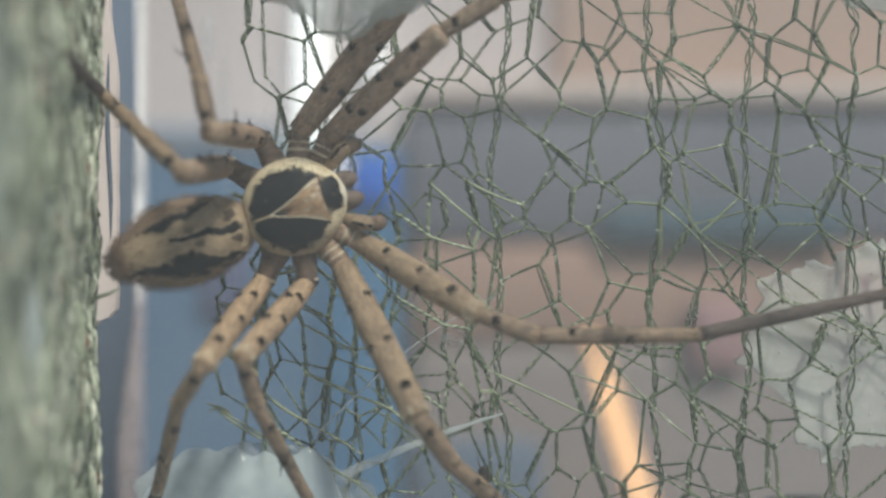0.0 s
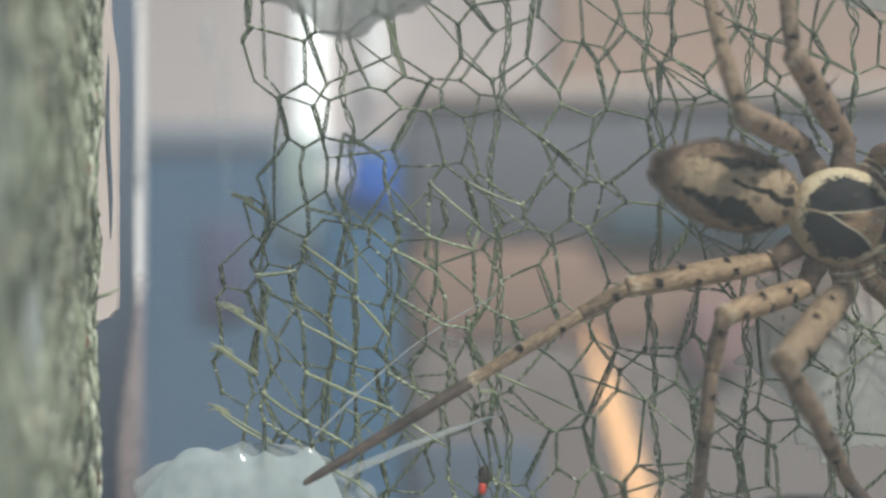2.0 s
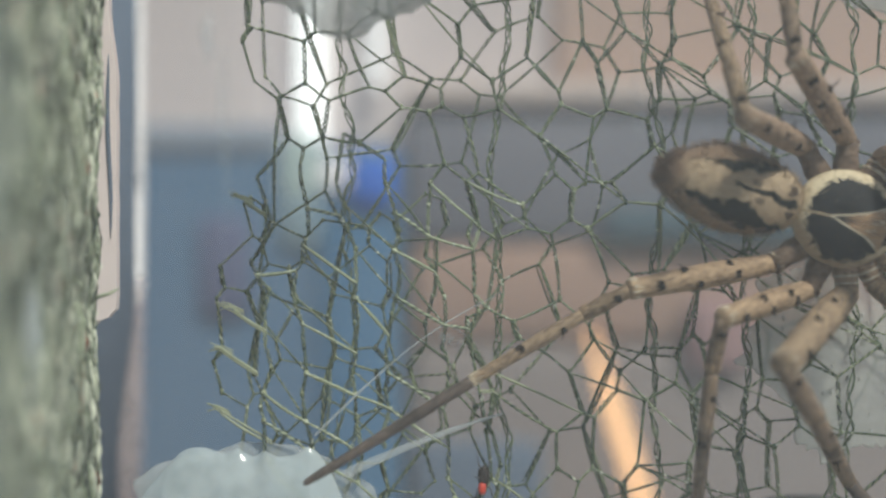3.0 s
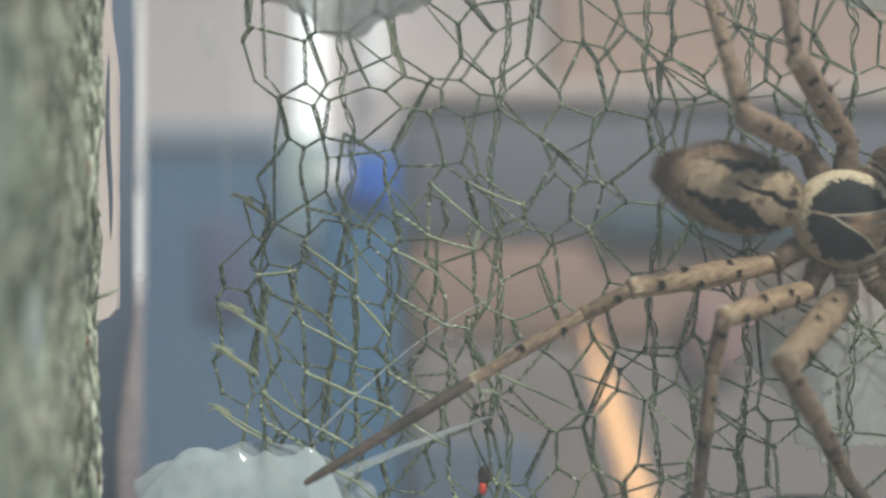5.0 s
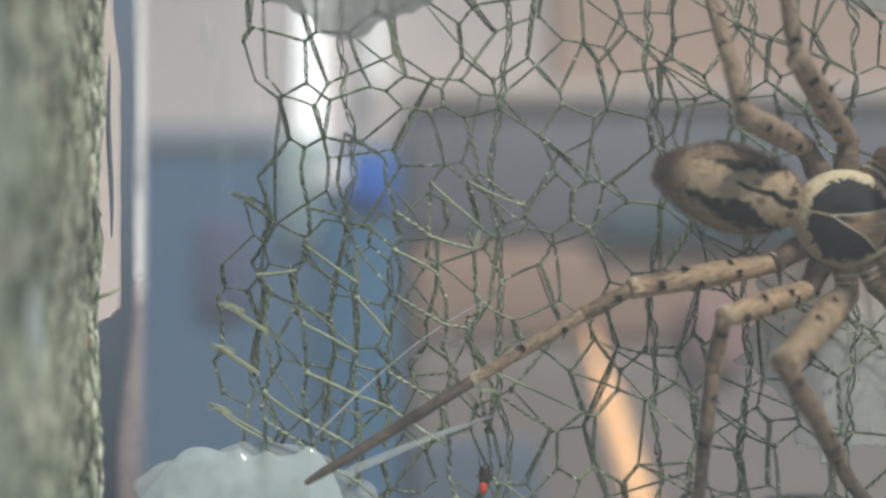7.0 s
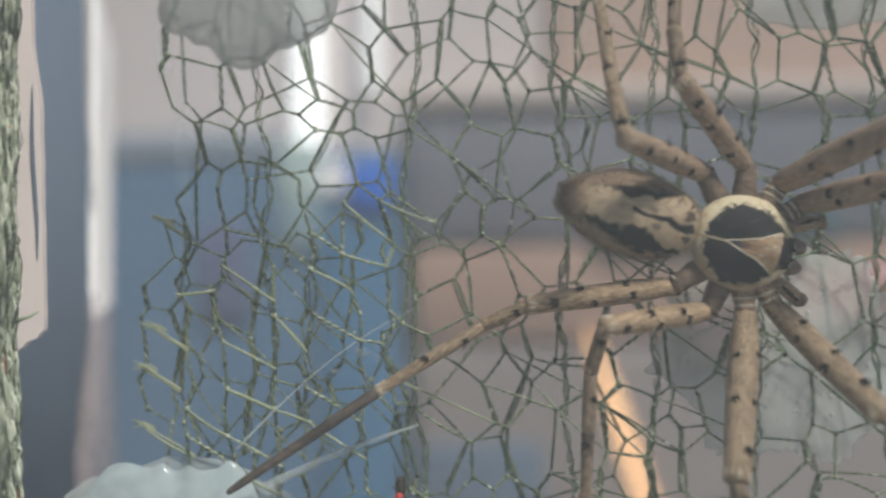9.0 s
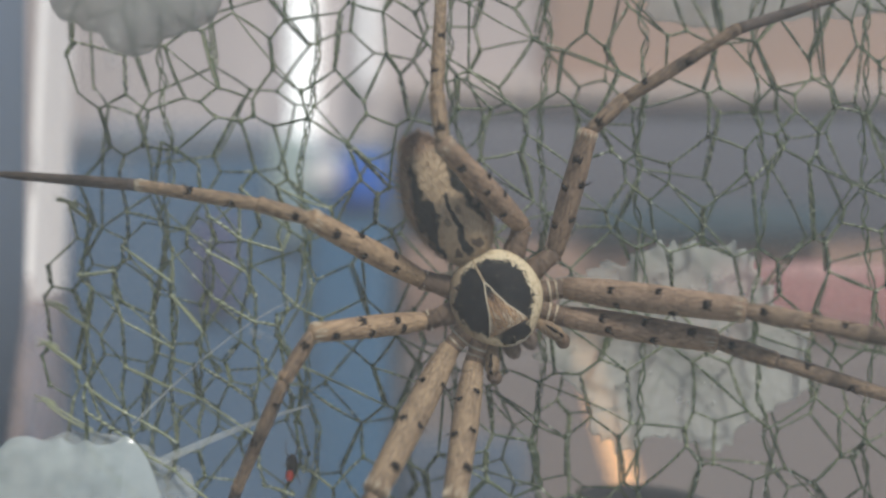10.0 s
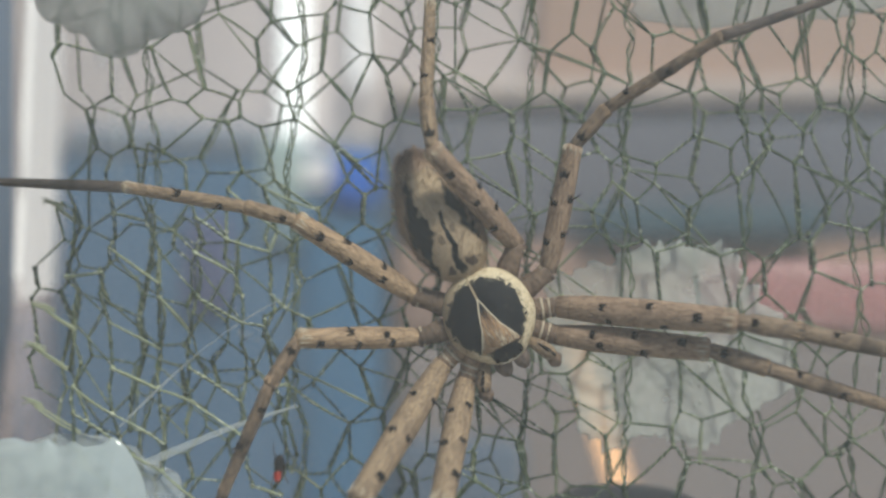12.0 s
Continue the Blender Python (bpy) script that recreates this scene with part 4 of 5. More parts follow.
# Stances: seconds; body x, y, z and heading; then for each leg the ends of femur, patella, tibia and foot.
STANCES = [
    (0, (-13.3, -6.0, 3.9, -18),
     (2.9, -13.1, -5.4, 7.8, -11.9, -7.3, 22.2, -9.8, -7.4, 41.7, -10.1, -3.1),
     (-2.1, -14.3, -13.6, 0.7, -11.6, -18.1, 9.4, -2.2, -27.7, 26.2, -0.3, -40.2),
     (-16.2, -15.3, -8.7, -15.5, -13.1, -12.9, -12.2, -6.5, -22.3, -10.0, 0.1, -35.7),
     (-18.9, -17.1, -9.1, -21.5, -14.9, -12.6, -25.3, -7.8, -21.5, -33.1, 0.0, -34.4),
     (-0.2, -10.2, 18.6, 4.4, -10.1, 21.5, 16.2, -5.8, 28.8, 30.4, -0.2, 41.7),
     (-2.2, -8.6, 23.6, 0.6, -7.0, 28.7, 8.0, -3.0, 41.8, 14.0, -0.3, 60.3),
     (-18.3, -17.2, 9.2, -19.5, -15.9, 13.6, -23.4, -8.2, 22.0, -28.6, 0.1, 33.4),
     (-20.0, -18.8, 5.9, -23.5, -17.1, 8.9, -30.2, -8.4, 13.8, -26.7, -25.1, 13.8),
     ),
    (0.58, (-13.3, -6.0, 3.9, -18),
     (2.9, -13.1, -5.4, 7.8, -11.9, -7.3, 22.2, -9.8, -7.4, 41.7, -10.1, -3.1),
     (-2.1, -14.3, -13.6, 0.7, -11.6, -18.1, 9.4, -2.2, -27.7, 26.2, -0.3, -40.2),
     (-16.2, -15.3, -8.7, -15.5, -13.1, -12.9, -12.2, -6.5, -22.3, -10.0, 0.1, -35.7),
     (-18.9, -17.1, -9.1, -21.5, -14.9, -12.6, -25.3, -7.8, -21.5, -33.1, 0.0, -34.4),
     (-0.2, -10.2, 18.6, 4.4, -10.1, 21.5, 16.2, -5.8, 28.8, 30.4, -0.2, 41.7),
     (-2.2, -8.6, 23.6, 0.6, -7.0, 28.7, 8.0, -3.0, 41.8, 14.0, -0.3, 60.3),
     (-18.3, -17.2, 9.2, -19.5, -15.9, 13.6, -23.4, -8.2, 22.0, -28.6, 0.1, 33.4),
     (-20.0, -18.8, 5.9, -23.5, -17.1, 8.9, -30.2, -8.4, 13.8, -26.7, -25.1, 13.8),
     ),
    (0.7, (-4.8, -6.0, 4.9, -14),
     (6.6, -15.8, -6.3, 11.8, -16.4, -8.1, 25.7, -12.3, -9.0, 43.3, -5.0, -3.1),
     (3.0, -16.3, -12.6, 5.5, -13.3, -17.1, 10.8, -0.2, -24.7, 26.8, -0.3, -38.3),
     (-8.5, -16.0, -6.1, -8.9, -13.9, -10.4, -9.1, -8.8, -21.2, -10.5, 0.1, -33.2),
     (-10.9, -18.3, -4.6, -13.7, -18.9, -8.5, -18.9, -17.0, -19.2, -26.1, -5.0, -28.9),
     (4.5, -16.5, 16.9, 8.2, -15.5, 20.8, 16.0, -7.1, 29.8, 27.5, -0.0, 44.5),
     (-2.3, -21.4, 15.2, -0.4, -19.0, 20.3, 3.8, -6.9, 29.9, 8.0, -0.1, 49.3),
     (-10.0, -17.2, 11.6, -12.6, -15.0, 14.9, -17.9, -7.1, 22.3, -24.7, 0.1, 33.6),
     (-10.4, -17.6, 3.1, -13.6, -16.2, 6.6, -20.6, -20.6, 15.3, -29.7, -9.3, 24.2),
     ),
    (0.8, (3.1, -6.0, 7.5, -14),
     (8.9, -17.3, -3.7, 13.9, -16.6, -6.1, 27.9, -13.3, -7.7, 43.8, -1.9, -3.4),
     (10.5, -17.1, -9.3, 13.8, -16.7, -14.4, 22.8, -6.2, -22.4, 38.7, -0.2, -34.7),
     (-3.4, -14.1, -4.1, -4.6, -12.5, -8.5, -6.1, -15.2, -20.1, -7.6, -3.5, -29.4),
     (-7.4, -16.7, -1.7, -9.0, -15.4, -6.2, -14.4, -8.1, -13.9, -23.2, -0.1, -26.1),
     (6.3, -19.2, 16.1, 9.9, -17.6, 20.0, 15.9, -7.4, 28.3, 28.3, 0.1, 42.1),
     (-0.6, -21.3, 13.5, 2.4, -21.0, 18.7, 5.7, -9.3, 29.1, 10.8, 0.1, 47.2),
     (-3.8, -16.7, 13.0, -7.1, -14.7, 15.8, -12.9, -6.5, 22.4, -20.5, 0.2, 33.5),
     (-3.7, -17.6, 5.8, -7.9, -18.0, 8.3, -14.6, -20.5, 17.9, -19.6, -6.2, 25.6),
     ),
    (0.9, (10.5, -6.0, 9.5, -12),
     (15.2, -17.1, -2.2, 20.2, -15.4, -3.8, 33.7, -10.6, -5.8, 50.7, -0.3, -8.2),
     (18.2, -15.7, -8.6, 22.2, -13.2, -12.3, 32.2, -2.7, -19.1, 49.5, -0.3, -30.7),
     (2.2, -10.2, -4.8, 1.2, -8.7, -9.3, -1.9, -0.4, -17.4, -8.4, -0.3, -30.9),
     (0.9, -17.6, 2.9, -1.7, -16.4, -1.1, -7.0, -10.6, -10.1, -13.0, -0.6, -22.5),
     (11.1, -19.1, 16.5, 14.6, -17.1, 20.3, 21.2, -6.4, 27.6, 33.9, -0.1, 41.7),
     (2.9, -18.9, 11.8, 4.7, -16.1, 16.8, 7.8, -2.7, 25.0, 15.1, -0.3, 44.5),
     (1.2, -15.3, 14.6, -2.4, -13.6, 17.3, -7.0, -3.7, 22.1, -15.1, -0.2, 34.3),
     (0.3, -16.4, 7.2, -3.8, -16.3, 10.0, -12.3, -14.0, 18.2, -18.2, 0.0, 25.8),
     ),
    (1, (17.2, -6.0, 9.5, -12),
     (31.5, -15.9, 2.5, 36.6, -14.8, 0.9, 50.0, -9.3, -0.4, 67.8, -0.2, -1.6),
     (20.1, -17.1, -8.0, 23.4, -13.2, -11.2, 32.9, -2.3, -18.1, 50.1, -0.3, -29.9),
     (8.9, -11.8, -3.3, 7.8, -9.2, -7.2, 4.7, -0.8, -15.1, -1.7, -0.3, -28.7),
     (5.5, -16.3, 2.3, 2.3, -15.6, -1.4, -4.4, -12.6, -10.8, -12.7, -2.7, -22.0),
     (16.6, -18.6, 17.7, 19.5, -16.1, 21.7, 26.7, -5.2, 28.0, 42.3, -0.1, 39.4),
     (8.0, -17.7, 11.5, 9.8, -14.2, 16.0, 14.9, -1.2, 23.8, 25.0, -0.3, 42.3),
     (7.6, -15.0, 13.6, 5.4, -12.4, 17.0, 4.1, -2.4, 23.5, 1.8, -0.3, 38.2),
     (3.9, -15.3, 8.0, 0.1, -12.8, 9.9, -9.8, -15.6, 16.0, -16.8, -2.1, 23.6),
     ),
    (1.1, (24.5, -6.0, 11.1, -8),
     (33.8, -18.8, 5.9, 39.1, -17.8, 4.9, 52.6, -12.8, 2.9, 69.8, -2.8, 1.1),
     (23.8, -17.4, -5.7, 27.4, -14.0, -9.1, 36.0, -2.4, -15.9, 52.1, -0.3, -29.3),
     (17.1, -14.4, 0.0, 16.9, -11.9, -4.1, 17.4, -2.3, -11.2, 16.2, -0.3, -26.0),
     (9.6, -13.4, 2.2, 6.3, -11.9, -1.1, -1.2, -7.7, -9.5, -12.5, -3.9, -21.6),
     (25.4, -19.1, 17.8, 29.2, -16.9, 21.2, 37.8, -7.0, 27.4, 54.2, -0.1, 36.5),
     (15.3, -17.6, 13.8, 17.9, -14.9, 18.4, 22.8, -2.1, 26.8, 34.2, -0.3, 44.3),
     (16.2, -15.8, 17.3, 14.2, -13.5, 21.0, 13.0, -2.9, 26.6, 10.8, -0.2, 41.2),
     (9.9, -14.9, 11.8, 6.3, -12.0, 13.4, -5.0, -13.8, 17.3, -12.4, -0.2, 24.3),
     ),
    (1.2, (31.0, -6.0, 9.5, 2),
     (35.3, -19.3, 2.4, 40.5, -18.4, 0.9, 53.1, -12.1, -2.8, 70.2, -2.4, -6.3),
     (25.9, -17.8, -5.3, 29.4, -14.7, -9.0, 37.9, -3.0, -15.8, 54.5, -0.3, -28.4),
     (21.7, -12.0, -4.0, 22.3, -10.0, -8.4, 21.2, -12.8, -20.0, 23.9, -1.9, -30.0),
     (13.1, -7.9, 0.1, 9.6, -6.7, -3.2, 0.4, -7.7, -10.9, -12.5, -4.4, -21.4),
     (33.7, -19.1, 16.5, 37.2, -17.1, 20.3, 47.6, -9.2, 26.6, 63.9, -0.2, 33.7),
     (22.1, -17.3, 13.8, 25.7, -15.1, 18.1, 32.3, -2.4, 25.1, 45.2, -0.3, 41.6),
     (23.1, -15.3, 16.0, 20.9, -13.0, 19.6, 21.2, -2.1, 24.7, 21.2, -0.3, 39.5),
     (19.8, -15.7, 9.1, 16.4, -14.1, 12.3, 10.8, -8.1, 21.0, 10.0, 1.3, 35.2),
     ),
    (1.3, (32.6, -6.0, 7.7, 8),
     (37.3, -18.7, -2.1, 42.3, -18.1, -4.4, 54.9, -12.9, -9.4, 72.0, -3.4, -13.7),
     (25.5, -17.5, -6.6, 28.8, -14.7, -10.9, 36.9, -2.9, -18.0, 52.1, -0.3, -32.3),
     (21.7, -12.0, -4.5, 22.0, -10.0, -8.9, 20.9, -12.8, -20.5, 24.0, -1.6, -30.1),
     (13.9, -7.4, -1.0, 10.4, -5.9, -4.1, 0.8, -5.5, -11.3, -12.6, -3.7, -21.6),
     (39.2, -19.3, 12.6, 44.4, -18.5, 14.2, 57.2, -12.9, 17.9, 74.5, -3.7, 22.1),
     (32.7, -21.3, 17.3, 37.6, -19.6, 20.3, 49.3, -10.5, 26.3, 65.9, -0.2, 33.9),
     (25.4, -15.3, 14.7, 22.2, -15.3, 18.3, 23.4, -5.9, 25.7, 26.3, 0.1, 39.1),
     (19.1, -14.9, 11.1, 18.0, -12.8, 15.4, 19.2, -3.8, 23.2, 23.2, -0.2, 39.3),
     ),
    (1.5, (35.9, -6.0, 3.1, 15),
     (42.8, -17.5, -8.8, 47.7, -16.3, -10.9, 60.7, -11.5, -15.3, 78.1, -2.5, -19.1),
     (26.6, -17.7, -8.8, 29.9, -15.6, -13.3, 37.5, -4.0, -21.4, 50.9, -0.3, -37.1),
     (23.4, -12.7, -5.4, 22.8, -11.3, -9.9, 22.1, -9.5, -21.8, 25.4, 0.1, -32.8),
     (16.4, -7.7, -3.2, 12.6, -5.8, -5.7, 2.4, -6.4, -12.0, -12.1, -6.8, -20.8),
     (45.7, -18.7, 4.8, 51.1, -18.1, 4.9, 65.2, -14.6, 5.1, 83.1, -5.7, 5.7),
     (42.5, -21.6, 8.8, 48.0, -20.6, 11.2, 61.9, -14.8, 16.6, 79.2, -4.2, 22.0),
     (29.1, -12.6, 16.6, 29.2, -11.3, 21.2, 29.1, -4.2, 30.9, 31.8, -0.2, 45.1),
     (23.9, -15.8, 10.9, 22.9, -14.1, 15.4, 24.0, -5.5, 23.7, 27.3, -0.1, 39.5),
     ),
    (2.5, (36.5, -6.0, 2.7, 15),
     (42.9, -17.8, -9.0, 47.8, -16.6, -11.2, 60.8, -11.7, -15.5, 78.2, -2.7, -19.4),
     (26.8, -17.4, -9.1, 30.1, -15.3, -13.6, 37.7, -3.7, -21.5, 51.2, -0.3, -37.2),
     (23.6, -12.1, -5.8, 23.1, -10.6, -10.3, 22.4, -8.5, -22.1, 25.8, 0.2, -33.9),
     (16.9, -7.1, -3.6, 12.9, -5.3, -5.9, 2.6, -5.9, -12.0, -11.9, -8.4, -20.5),
     (46.1, -18.8, 4.5, 51.5, -18.2, 4.7, 65.5, -14.3, 5.1, 83.4, -5.4, 5.7),
     (42.9, -21.7, 8.5, 48.3, -20.7, 11.0, 62.0, -14.6, 16.6, 79.4, -4.1, 22.0),
     (29.6, -12.5, 16.1, 29.3, -11.4, 20.8, 28.9, -4.7, 30.7, 31.7, -0.1, 44.7),
     (24.3, -15.6, 10.7, 23.7, -13.7, 15.2, 24.1, -5.4, 23.8, 27.3, -0.1, 39.6),
     ),
    (8.58, (36.5, -6.0, 2.7, 15),
     (42.9, -17.8, -9.0, 47.8, -16.6, -11.2, 60.8, -11.7, -15.5, 78.2, -2.7, -19.4),
     (26.8, -17.4, -9.1, 30.1, -15.3, -13.6, 37.7, -3.7, -21.5, 51.2, -0.3, -37.2),
     (23.6, -12.1, -5.8, 23.1, -10.6, -10.3, 22.4, -8.5, -22.1, 25.8, 0.2, -33.9),
     (16.9, -7.1, -3.6, 12.9, -5.3, -5.9, 2.6, -5.9, -12.0, -11.9, -8.4, -20.5),
     (46.1, -18.8, 4.5, 51.5, -18.2, 4.7, 65.5, -14.3, 5.1, 83.4, -5.4, 5.7),
     (42.9, -21.7, 8.5, 48.3, -20.7, 11.0, 62.0, -14.6, 16.6, 79.4, -4.1, 22.0),
     (29.6, -12.5, 16.1, 29.3, -11.4, 20.8, 28.9, -4.7, 30.7, 31.7, -0.1, 44.7),
     (24.3, -15.6, 10.7, 23.7, -13.7, 15.2, 24.1, -5.4, 23.8, 27.3, -0.1, 39.6),
     ),
    (8.72, (36.6, -6.0, 1.6, 16),
     (45.1, -15.2, -13.0, 49.6, -14.3, -16.0, 60.8, -7.4, -22.1, 77.6, -0.2, -30.1),
     (33.1, -14.6, -18.3, 34.4, -12.4, -23.7, 37.1, -4.6, -37.4, 43.1, -0.2, -57.1),
     (22.7, -11.1, -5.5, 21.7, -9.0, -9.7, 21.2, -7.7, -21.6, 23.4, 0.2, -34.2),
     (16.7, -4.2, -3.9, 12.4, -2.8, -5.9, 2.2, -4.6, -11.8, -12.1, -4.5, -21.1),
     (50.2, -16.9, 7.3, 55.6, -16.5, 7.7, 69.9, -13.8, 7.4, 87.3, -4.0, 8.0),
     (48.2, -19.2, 12.1, 53.6, -18.3, 14.5, 67.8, -13.1, 19.9, 85.2, -3.1, 25.7),
     (29.8, -11.4, 16.1, 29.5, -10.2, 20.7, 31.1, -5.9, 31.8, 34.5, -0.2, 45.3),
     (24.1, -15.1, 10.6, 23.6, -12.9, 15.0, 23.6, -5.8, 24.6, 25.0, -0.2, 40.6),
     ),
    (9, (36.6, -6.0, 1.6, 16),
     (45.1, -15.2, -13.0, 49.6, -14.3, -16.0, 60.8, -7.4, -22.1, 77.6, -0.2, -30.1),
     (33.1, -14.6, -18.3, 34.4, -12.4, -23.7, 37.1, -4.6, -37.4, 43.1, -0.2, -57.1),
     (22.7, -11.1, -5.5, 21.7, -9.0, -9.7, 21.2, -7.7, -21.6, 23.4, 0.2, -34.2),
     (16.7, -4.2, -3.9, 12.4, -2.8, -5.9, 2.2, -4.6, -11.8, -12.1, -4.5, -21.1),
     (50.2, -16.9, 7.3, 55.6, -16.5, 7.7, 69.9, -13.8, 7.4, 87.3, -4.0, 8.0),
     (48.2, -19.2, 12.1, 53.6, -18.3, 14.5, 67.8, -13.1, 19.9, 85.2, -3.1, 25.7),
     (29.8, -11.4, 16.1, 29.5, -10.2, 20.7, 31.1, -5.9, 31.8, 34.5, -0.2, 45.3),
     (24.1, -15.1, 10.6, 23.6, -12.9, 15.0, 23.6, -5.8, 24.6, 25.0, -0.2, 40.6),
     ),
    (9.5, (34.2, -6.0, 2.0, 17),
     (46.5, -9.9, -13.8, 50.9, -9.4, -17.1, 61.9, -2.6, -23.5, 79.4, -0.3, -33.0),
     (31.4, -12.4, -19.6, 31.9, -10.4, -25.2, 33.6, -3.2, -39.4, 36.8, -0.3, -60.0),
     (19.6, -9.5, -5.4, 18.7, -8.8, -10.1, 19.1, -11.8, -21.7, 19.1, -0.7, -31.7),
     (14.2, -6.3, -2.8, 9.9, -6.7, -5.0, 0.2, -8.6, -11.9, -12.2, -2.9, -22.0),
     (51.4, -13.5, 7.4, 56.9, -13.1, 7.9, 71.3, -11.8, 7.5, 87.9, -0.7, 8.2),
     (50.2, -15.2, 13.4, 55.6, -14.5, 15.7, 69.7, -9.7, 21.7, 87.2, -0.2, 28.4),
     (27.4, -10.6, 16.9, 26.8, -9.4, 21.5, 28.0, -5.8, 32.8, 29.2, -0.2, 46.7),
     (21.4, -14.5, 11.3, 20.5, -12.4, 15.6, 19.9, -6.1, 25.8, 19.7, -0.2, 41.7),
     ),
    (9.56, (34.2, -6.0, 2.0, 17),
     (46.5, -9.9, -13.8, 50.9, -9.4, -17.1, 61.9, -2.6, -23.5, 79.4, -0.3, -33.0),
     (31.4, -12.4, -19.6, 31.9, -10.4, -25.2, 33.6, -3.2, -39.4, 36.8, -0.3, -60.0),
     (19.6, -9.5, -5.4, 18.7, -8.8, -10.1, 19.1, -11.8, -21.7, 19.1, -0.7, -31.7),
     (14.2, -6.3, -2.8, 9.9, -6.7, -5.0, 0.2, -8.6, -11.9, -12.2, -2.9, -22.0),
     (51.4, -13.5, 7.4, 56.9, -13.1, 7.9, 71.3, -11.8, 7.5, 87.9, -0.7, 8.2),
     (50.2, -15.2, 13.4, 55.6, -14.5, 15.7, 69.7, -9.7, 21.7, 87.2, -0.2, 28.4),
     (27.4, -10.6, 16.9, 26.8, -9.4, 21.5, 28.0, -5.8, 32.8, 29.2, -0.2, 46.7),
     (21.4, -14.5, 11.3, 20.5, -12.4, 15.6, 19.9, -6.1, 25.8, 19.7, -0.2, 41.7),
     ),
    (9.7, (30.0, -6.0, -0.9, 45),
     (28.6, -8.4, -21.5, 28.4, -7.7, -27.0, 28.0, -3.8, -40.9, 27.0, -0.3, -60.6),
     (18.5, -8.8, -20.9, 15.5, -7.9, -26.0, 8.8, -0.4, -38.5, 0.8, -0.3, -57.9),
     (13.1, -8.7, -8.9, 10.1, -9.2, -12.6, 4.7, -12.9, -22.7, -0.6, -3.3, -33.0),
     (10.6, -11.5, 1.0, 5.8, -12.0, 0.5, -5.6, -14.0, -2.7, -18.5, -3.6, -6.8),
     (50.2, -9.7, -1.2, 55.7, -9.9, -2.0, 69.9, -10.9, -4.4, 87.1, -0.9, -7.1),
     (50.5, -10.9, 8.2, 56.2, -10.9, 10.1, 71.4, -8.0, 14.3, 89.8, -0.2, 20.6),
     (32.6, -14.0, 13.3, 36.1, -14.8, 16.4, 47.0, -15.0, 21.5, 57.5, -6.0, 27.2),
     (21.4, -14.4, 11.4, 21.1, -12.6, 15.9, 20.6, -6.5, 26.3, 19.7, -0.1, 42.0),
     ),
    (9.8, (25.3, -6.0, -3.1, 58),
     (22.6, -9.3, -23.3, 22.1, -7.8, -28.5, 20.6, -3.5, -42.3, 17.3, -0.3, -61.8),
     (14.8, -12.8, -21.9, 12.3, -10.7, -26.9, 5.6, -2.5, -38.9, -3.4, -0.3, -57.8),
     (9.7, -13.1, -8.1, 6.9, -13.7, -12.0, 1.8, -12.0, -22.7, -2.7, -1.3, -32.2),
     (9.1, -14.9, 2.0, 4.3, -14.8, 3.0, -7.4, -12.9, 5.3, -22.9, -6.1, 6.2),
     (45.3, -9.1, -7.4, 50.5, -10.3, -8.8, 64.2, -7.3, -12.6, 82.1, -0.2, -17.8),
     (46.1, -13.6, -4.3, 52.0, -13.4, -5.3, 67.4, -10.2, -8.0, 86.3, -1.6, -11.5),
     (32.5, -12.6, 11.2, 35.9, -11.6, 14.4, 46.5, -11.7, 20.1, 58.9, -5.1, 25.3),
     (19.8, -15.2, 9.5, 19.4, -13.3, 14.0, 19.3, -6.9, 24.1, 19.1, -0.1, 39.7),
     ),
    (10, (24.7, -6.0, -4.7, 62),
     (20.6, -14.3, -21.8, 19.8, -12.6, -27.0, 17.7, -7.4, -40.4, 14.1, -0.1, -58.7),
     (13.8, -16.1, -20.7, 10.9, -14.4, -25.7, 3.8, -6.7, -37.8, -5.1, -0.2, -55.6),
     (7.9, -12.1, -7.4, 5.4, -12.7, -11.5, 0.5, -10.1, -22.1, -4.3, -0.1, -32.2),
     (7.9, -13.1, 2.8, 3.2, -12.7, 4.1, -8.5, -10.6, 6.0, -24.1, -4.1, 7.5),
     (44.8, -9.1, -8.4, 49.9, -10.3, -10.0, 63.4, -7.1, -14.3, 81.4, -0.2, -19.8),
     (46.4, -12.3, -5.3, 52.3, -12.1, -6.4, 67.6, -8.8, -9.5, 86.5, -0.3, -13.3),
     (33.0, -9.1, 11.0, 36.5, -8.2, 14.2, 46.6, -9.9, 20.4, 59.3, -3.7, 25.3),
     (19.6, -14.1, 9.4, 19.0, -12.4, 13.9, 19.3, -6.2, 24.2, 19.2, -0.1, 40.1),
     ),
    (10.5, (25.3, -6.0, -5.9, 63),
     (20.5, -15.5, -21.8, 19.7, -13.7, -26.9, 17.5, -8.3, -40.2, 14.0, -0.1, -58.1),
     (13.5, -16.2, -21.1, 10.6, -14.6, -26.1, 3.4, -7.0, -38.2, -5.6, -0.2, -55.9),
     (7.6, -10.7, -7.8, 5.1, -11.3, -11.8, 0.1, -9.0, -22.5, -4.9, 0.1, -33.3),
     (7.6, -10.8, 2.8, 2.9, -10.7, 4.1, -8.8, -9.0, 6.1, -24.6, -2.8, 7.7),
     (44.5, -11.5, -8.8, 49.7, -12.6, -10.4, 62.9, -8.5, -14.6, 80.3, -0.2, -20.1),
     (46.5, -13.4, -6.1, 52.4, -13.1, -7.1, 67.7, -9.5, -10.3, 86.4, -0.8, -14.2),
     (33.3, -6.9, 10.3, 36.5, -7.6, 13.8, 46.1, -11.7, 19.7, 58.9, -5.6, 24.6),
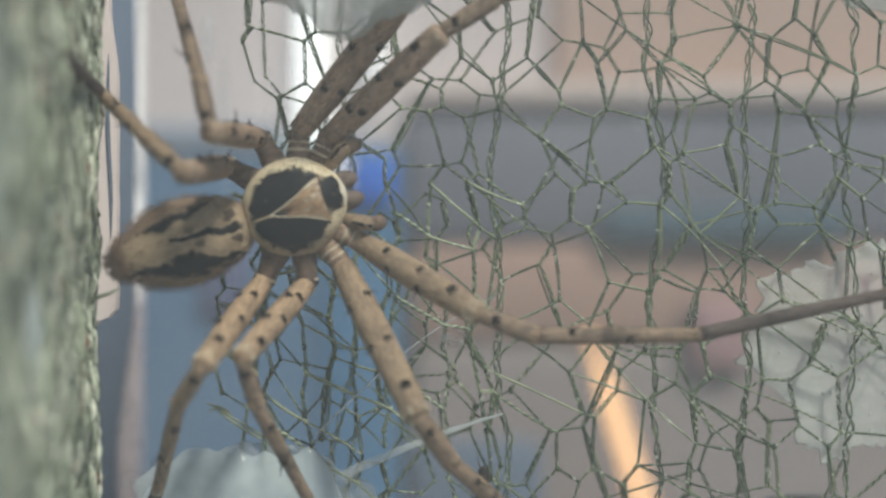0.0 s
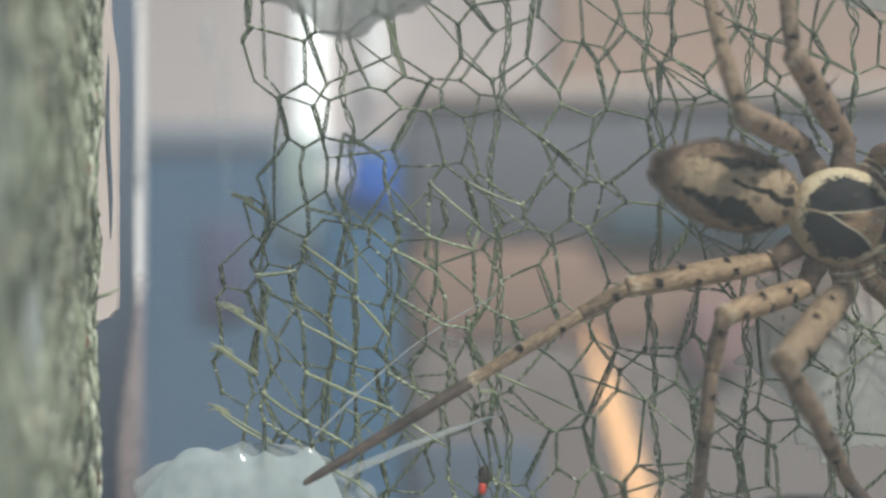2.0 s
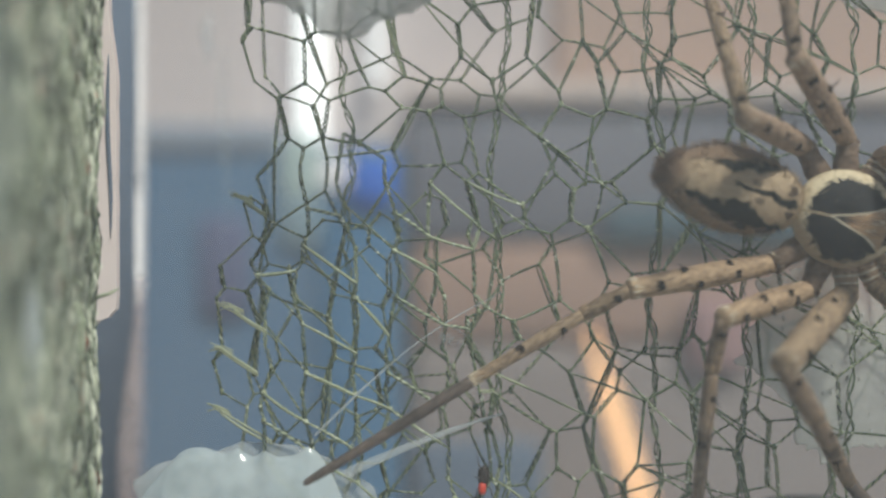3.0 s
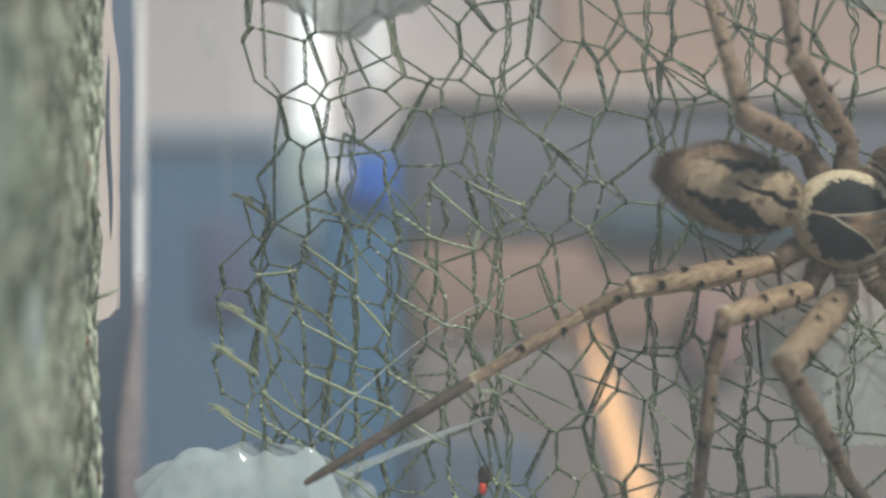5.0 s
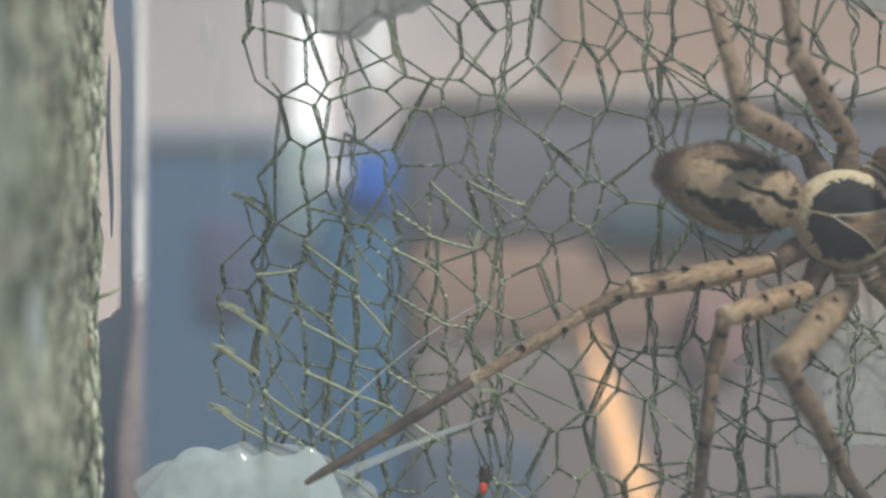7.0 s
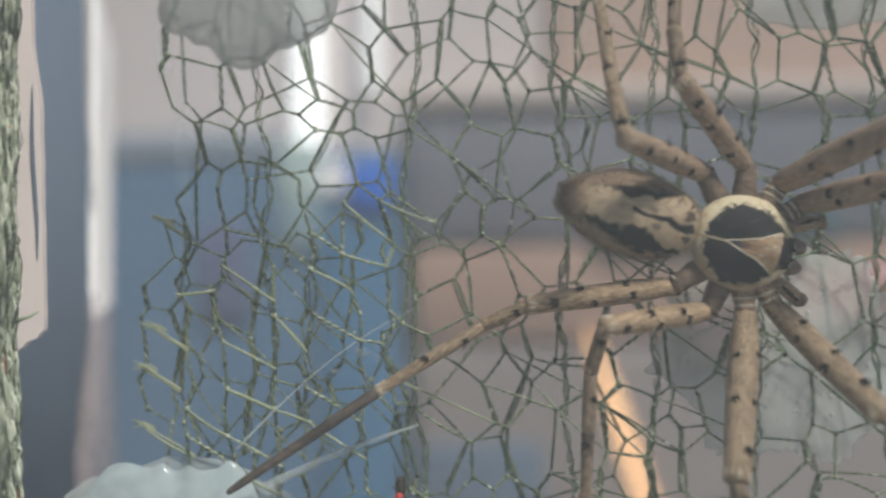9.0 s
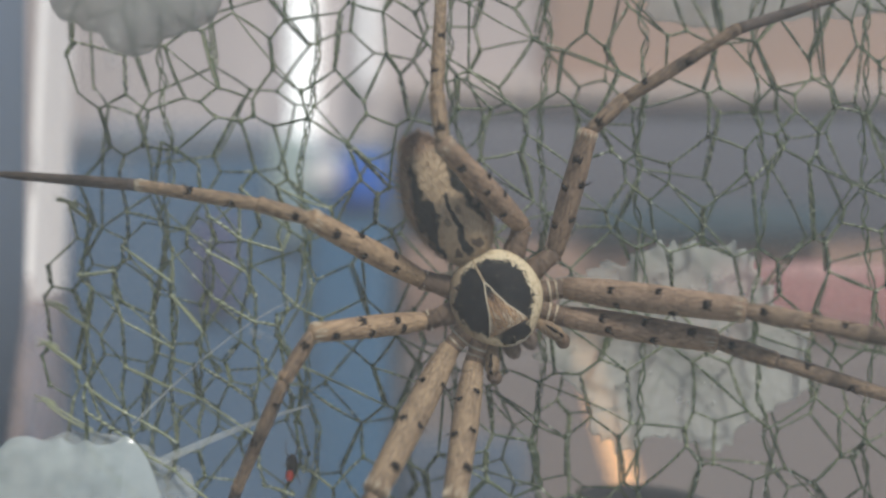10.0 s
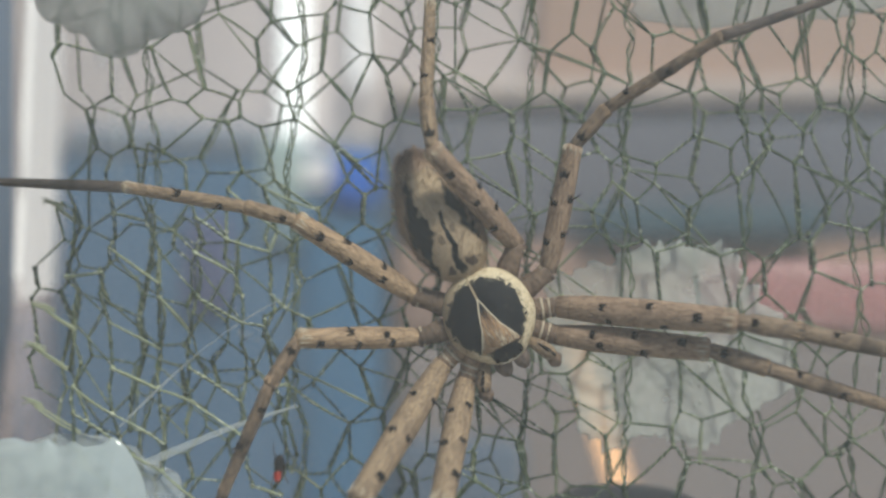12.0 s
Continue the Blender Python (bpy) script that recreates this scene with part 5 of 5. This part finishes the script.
     (19.8, -12.6, 9.2, 19.2, -11.1, 13.8, 19.6, -5.3, 24.4, 19.6, -0.2, 40.6),
     ),
    (12, (25.3, -6.0, -6.4, 63),
     (20.6, -15.8, -21.9, 19.7, -14.1, -27.1, 17.5, -8.6, -40.4, 14.0, -0.1, -58.1),
     (13.6, -16.6, -21.2, 10.6, -15.0, -26.2, 3.5, -7.3, -38.3, -5.5, -0.2, -55.9),
     (7.6, -10.6, -8.0, 5.1, -11.3, -12.0, 0.1, -8.7, -22.7, -5.0, 0.1, -33.7),
     (7.3, -9.2, 2.8, 2.5, -9.1, 4.1, -9.2, -8.0, 6.1, -25.0, -1.7, 7.1),
     (45.1, -10.4, -9.1, 50.2, -11.6, -10.7, 63.6, -8.0, -15.0, 81.1, -0.2, -20.6),
     (46.8, -13.0, -6.3, 52.7, -12.8, -7.3, 68.1, -9.8, -10.5, 86.7, -1.1, -14.5),
     (33.2, -6.9, 9.8, 36.3, -7.5, 13.4, 45.9, -11.6, 19.3, 58.9, -6.1, 24.4),
     (19.9, -12.1, 9.2, 19.3, -10.5, 13.8, 19.6, -4.7, 24.3, 19.7, -0.2, 40.7),
     ),
]


def body_pose(x, y, z, heading):
    a = radians(heading)
    m = Matrix(((math.cos(a), math.sin(a), 0), (0, 0, -1), (-math.sin(a), math.cos(a), 0))).to_4x4()
    return Matrix.Translation((x * MM, y * MM, z * MM)) @ m


def stance(t):
    """Body pose and the unit directions of all limbs at a time."""
    late = next((n for n, s in enumerate(STANCES) if s[0] >= t), len(STANCES) - 1)
    early = max(0, late - 1)
    (t0, body0, *legs0), (t1, body1, *legs1) = STANCES[early], STANCES[late]
    k = 0.0 if t1 == t0 else min(1.0, max(0.0, (t - t0) / (t1 - t0)))

    def ways(body, legs):
        m, found = body_pose(*body), []
        for n, leg in enumerate(legs):
            x, y = HIPS[n % 4]
            p = m @ (Vector((x, y if n > 3 else -y, -0.8)) * MM)
            joints = [p] + [Vector(leg[3 * j : 3 * j + 3]) * MM for j in range(4)]
            found.append([(joints[j + 1] - joints[j]).normalized() for j in range(4)])
        return found

    w0, w1 = ways(body0, legs0), ways(body1, legs1)
    body = [a + (b - a) * k for a, b in zip(body0, body1)]
    return body_pose(*body), [[(a.lerp(b, k)).normalized() for a, b in zip(u, v)] for u, v in zip(w0, w1)]


def motions():
    """The spider rests, runs across the net, rests, turns about, and rests again."""
    times = [0.0, 0.5, 0.56, 0.6, 0.65] + [0.7 + 0.05 * n for n in range(17)] + [1.6, 2.0, 2.5, 5.0, 8.0, 8.6, 8.65, 8.7, 8.8, 9.0, 9.2, 9.4, 9.5, 9.55, 9.6, 9.65, 9.7, 9.75, 9.8, 9.9, 10.0, 10.2, 10.5, 12.0]
    seen = [(t, *stance(t)) for t in times]
    walk(spider, [(t, body) for t, body, legs in seen])
    rows = {}
    for t, body, legs in seen:
        back, up = body.inverted(), Vector((0, -1, 0))
        for n, ways in enumerate(legs):
            x, y = HIPS[n % 4]
            p = body @ (Vector((x, y if n > 3 else -y, -0.8)) * MM)
            for j, (way, length) in enumerate(zip(ways, (FEMURS[n % 4], KNEES[n % 4], SHINS[n % 4], FEET[n % 4]))):
                z = (up - way * up.dot(way)).normalized()
                m = Matrix((way, z.cross(way), z)).transposed().to_4x4()
                rows.setdefault((n, j), []).append((t, back @ Matrix.Translation(p) @ m))
                p = p + way * length * MM
    for (n, j), path in rows.items():
        walk(LEG_PARTS[n][j], path)


motions()
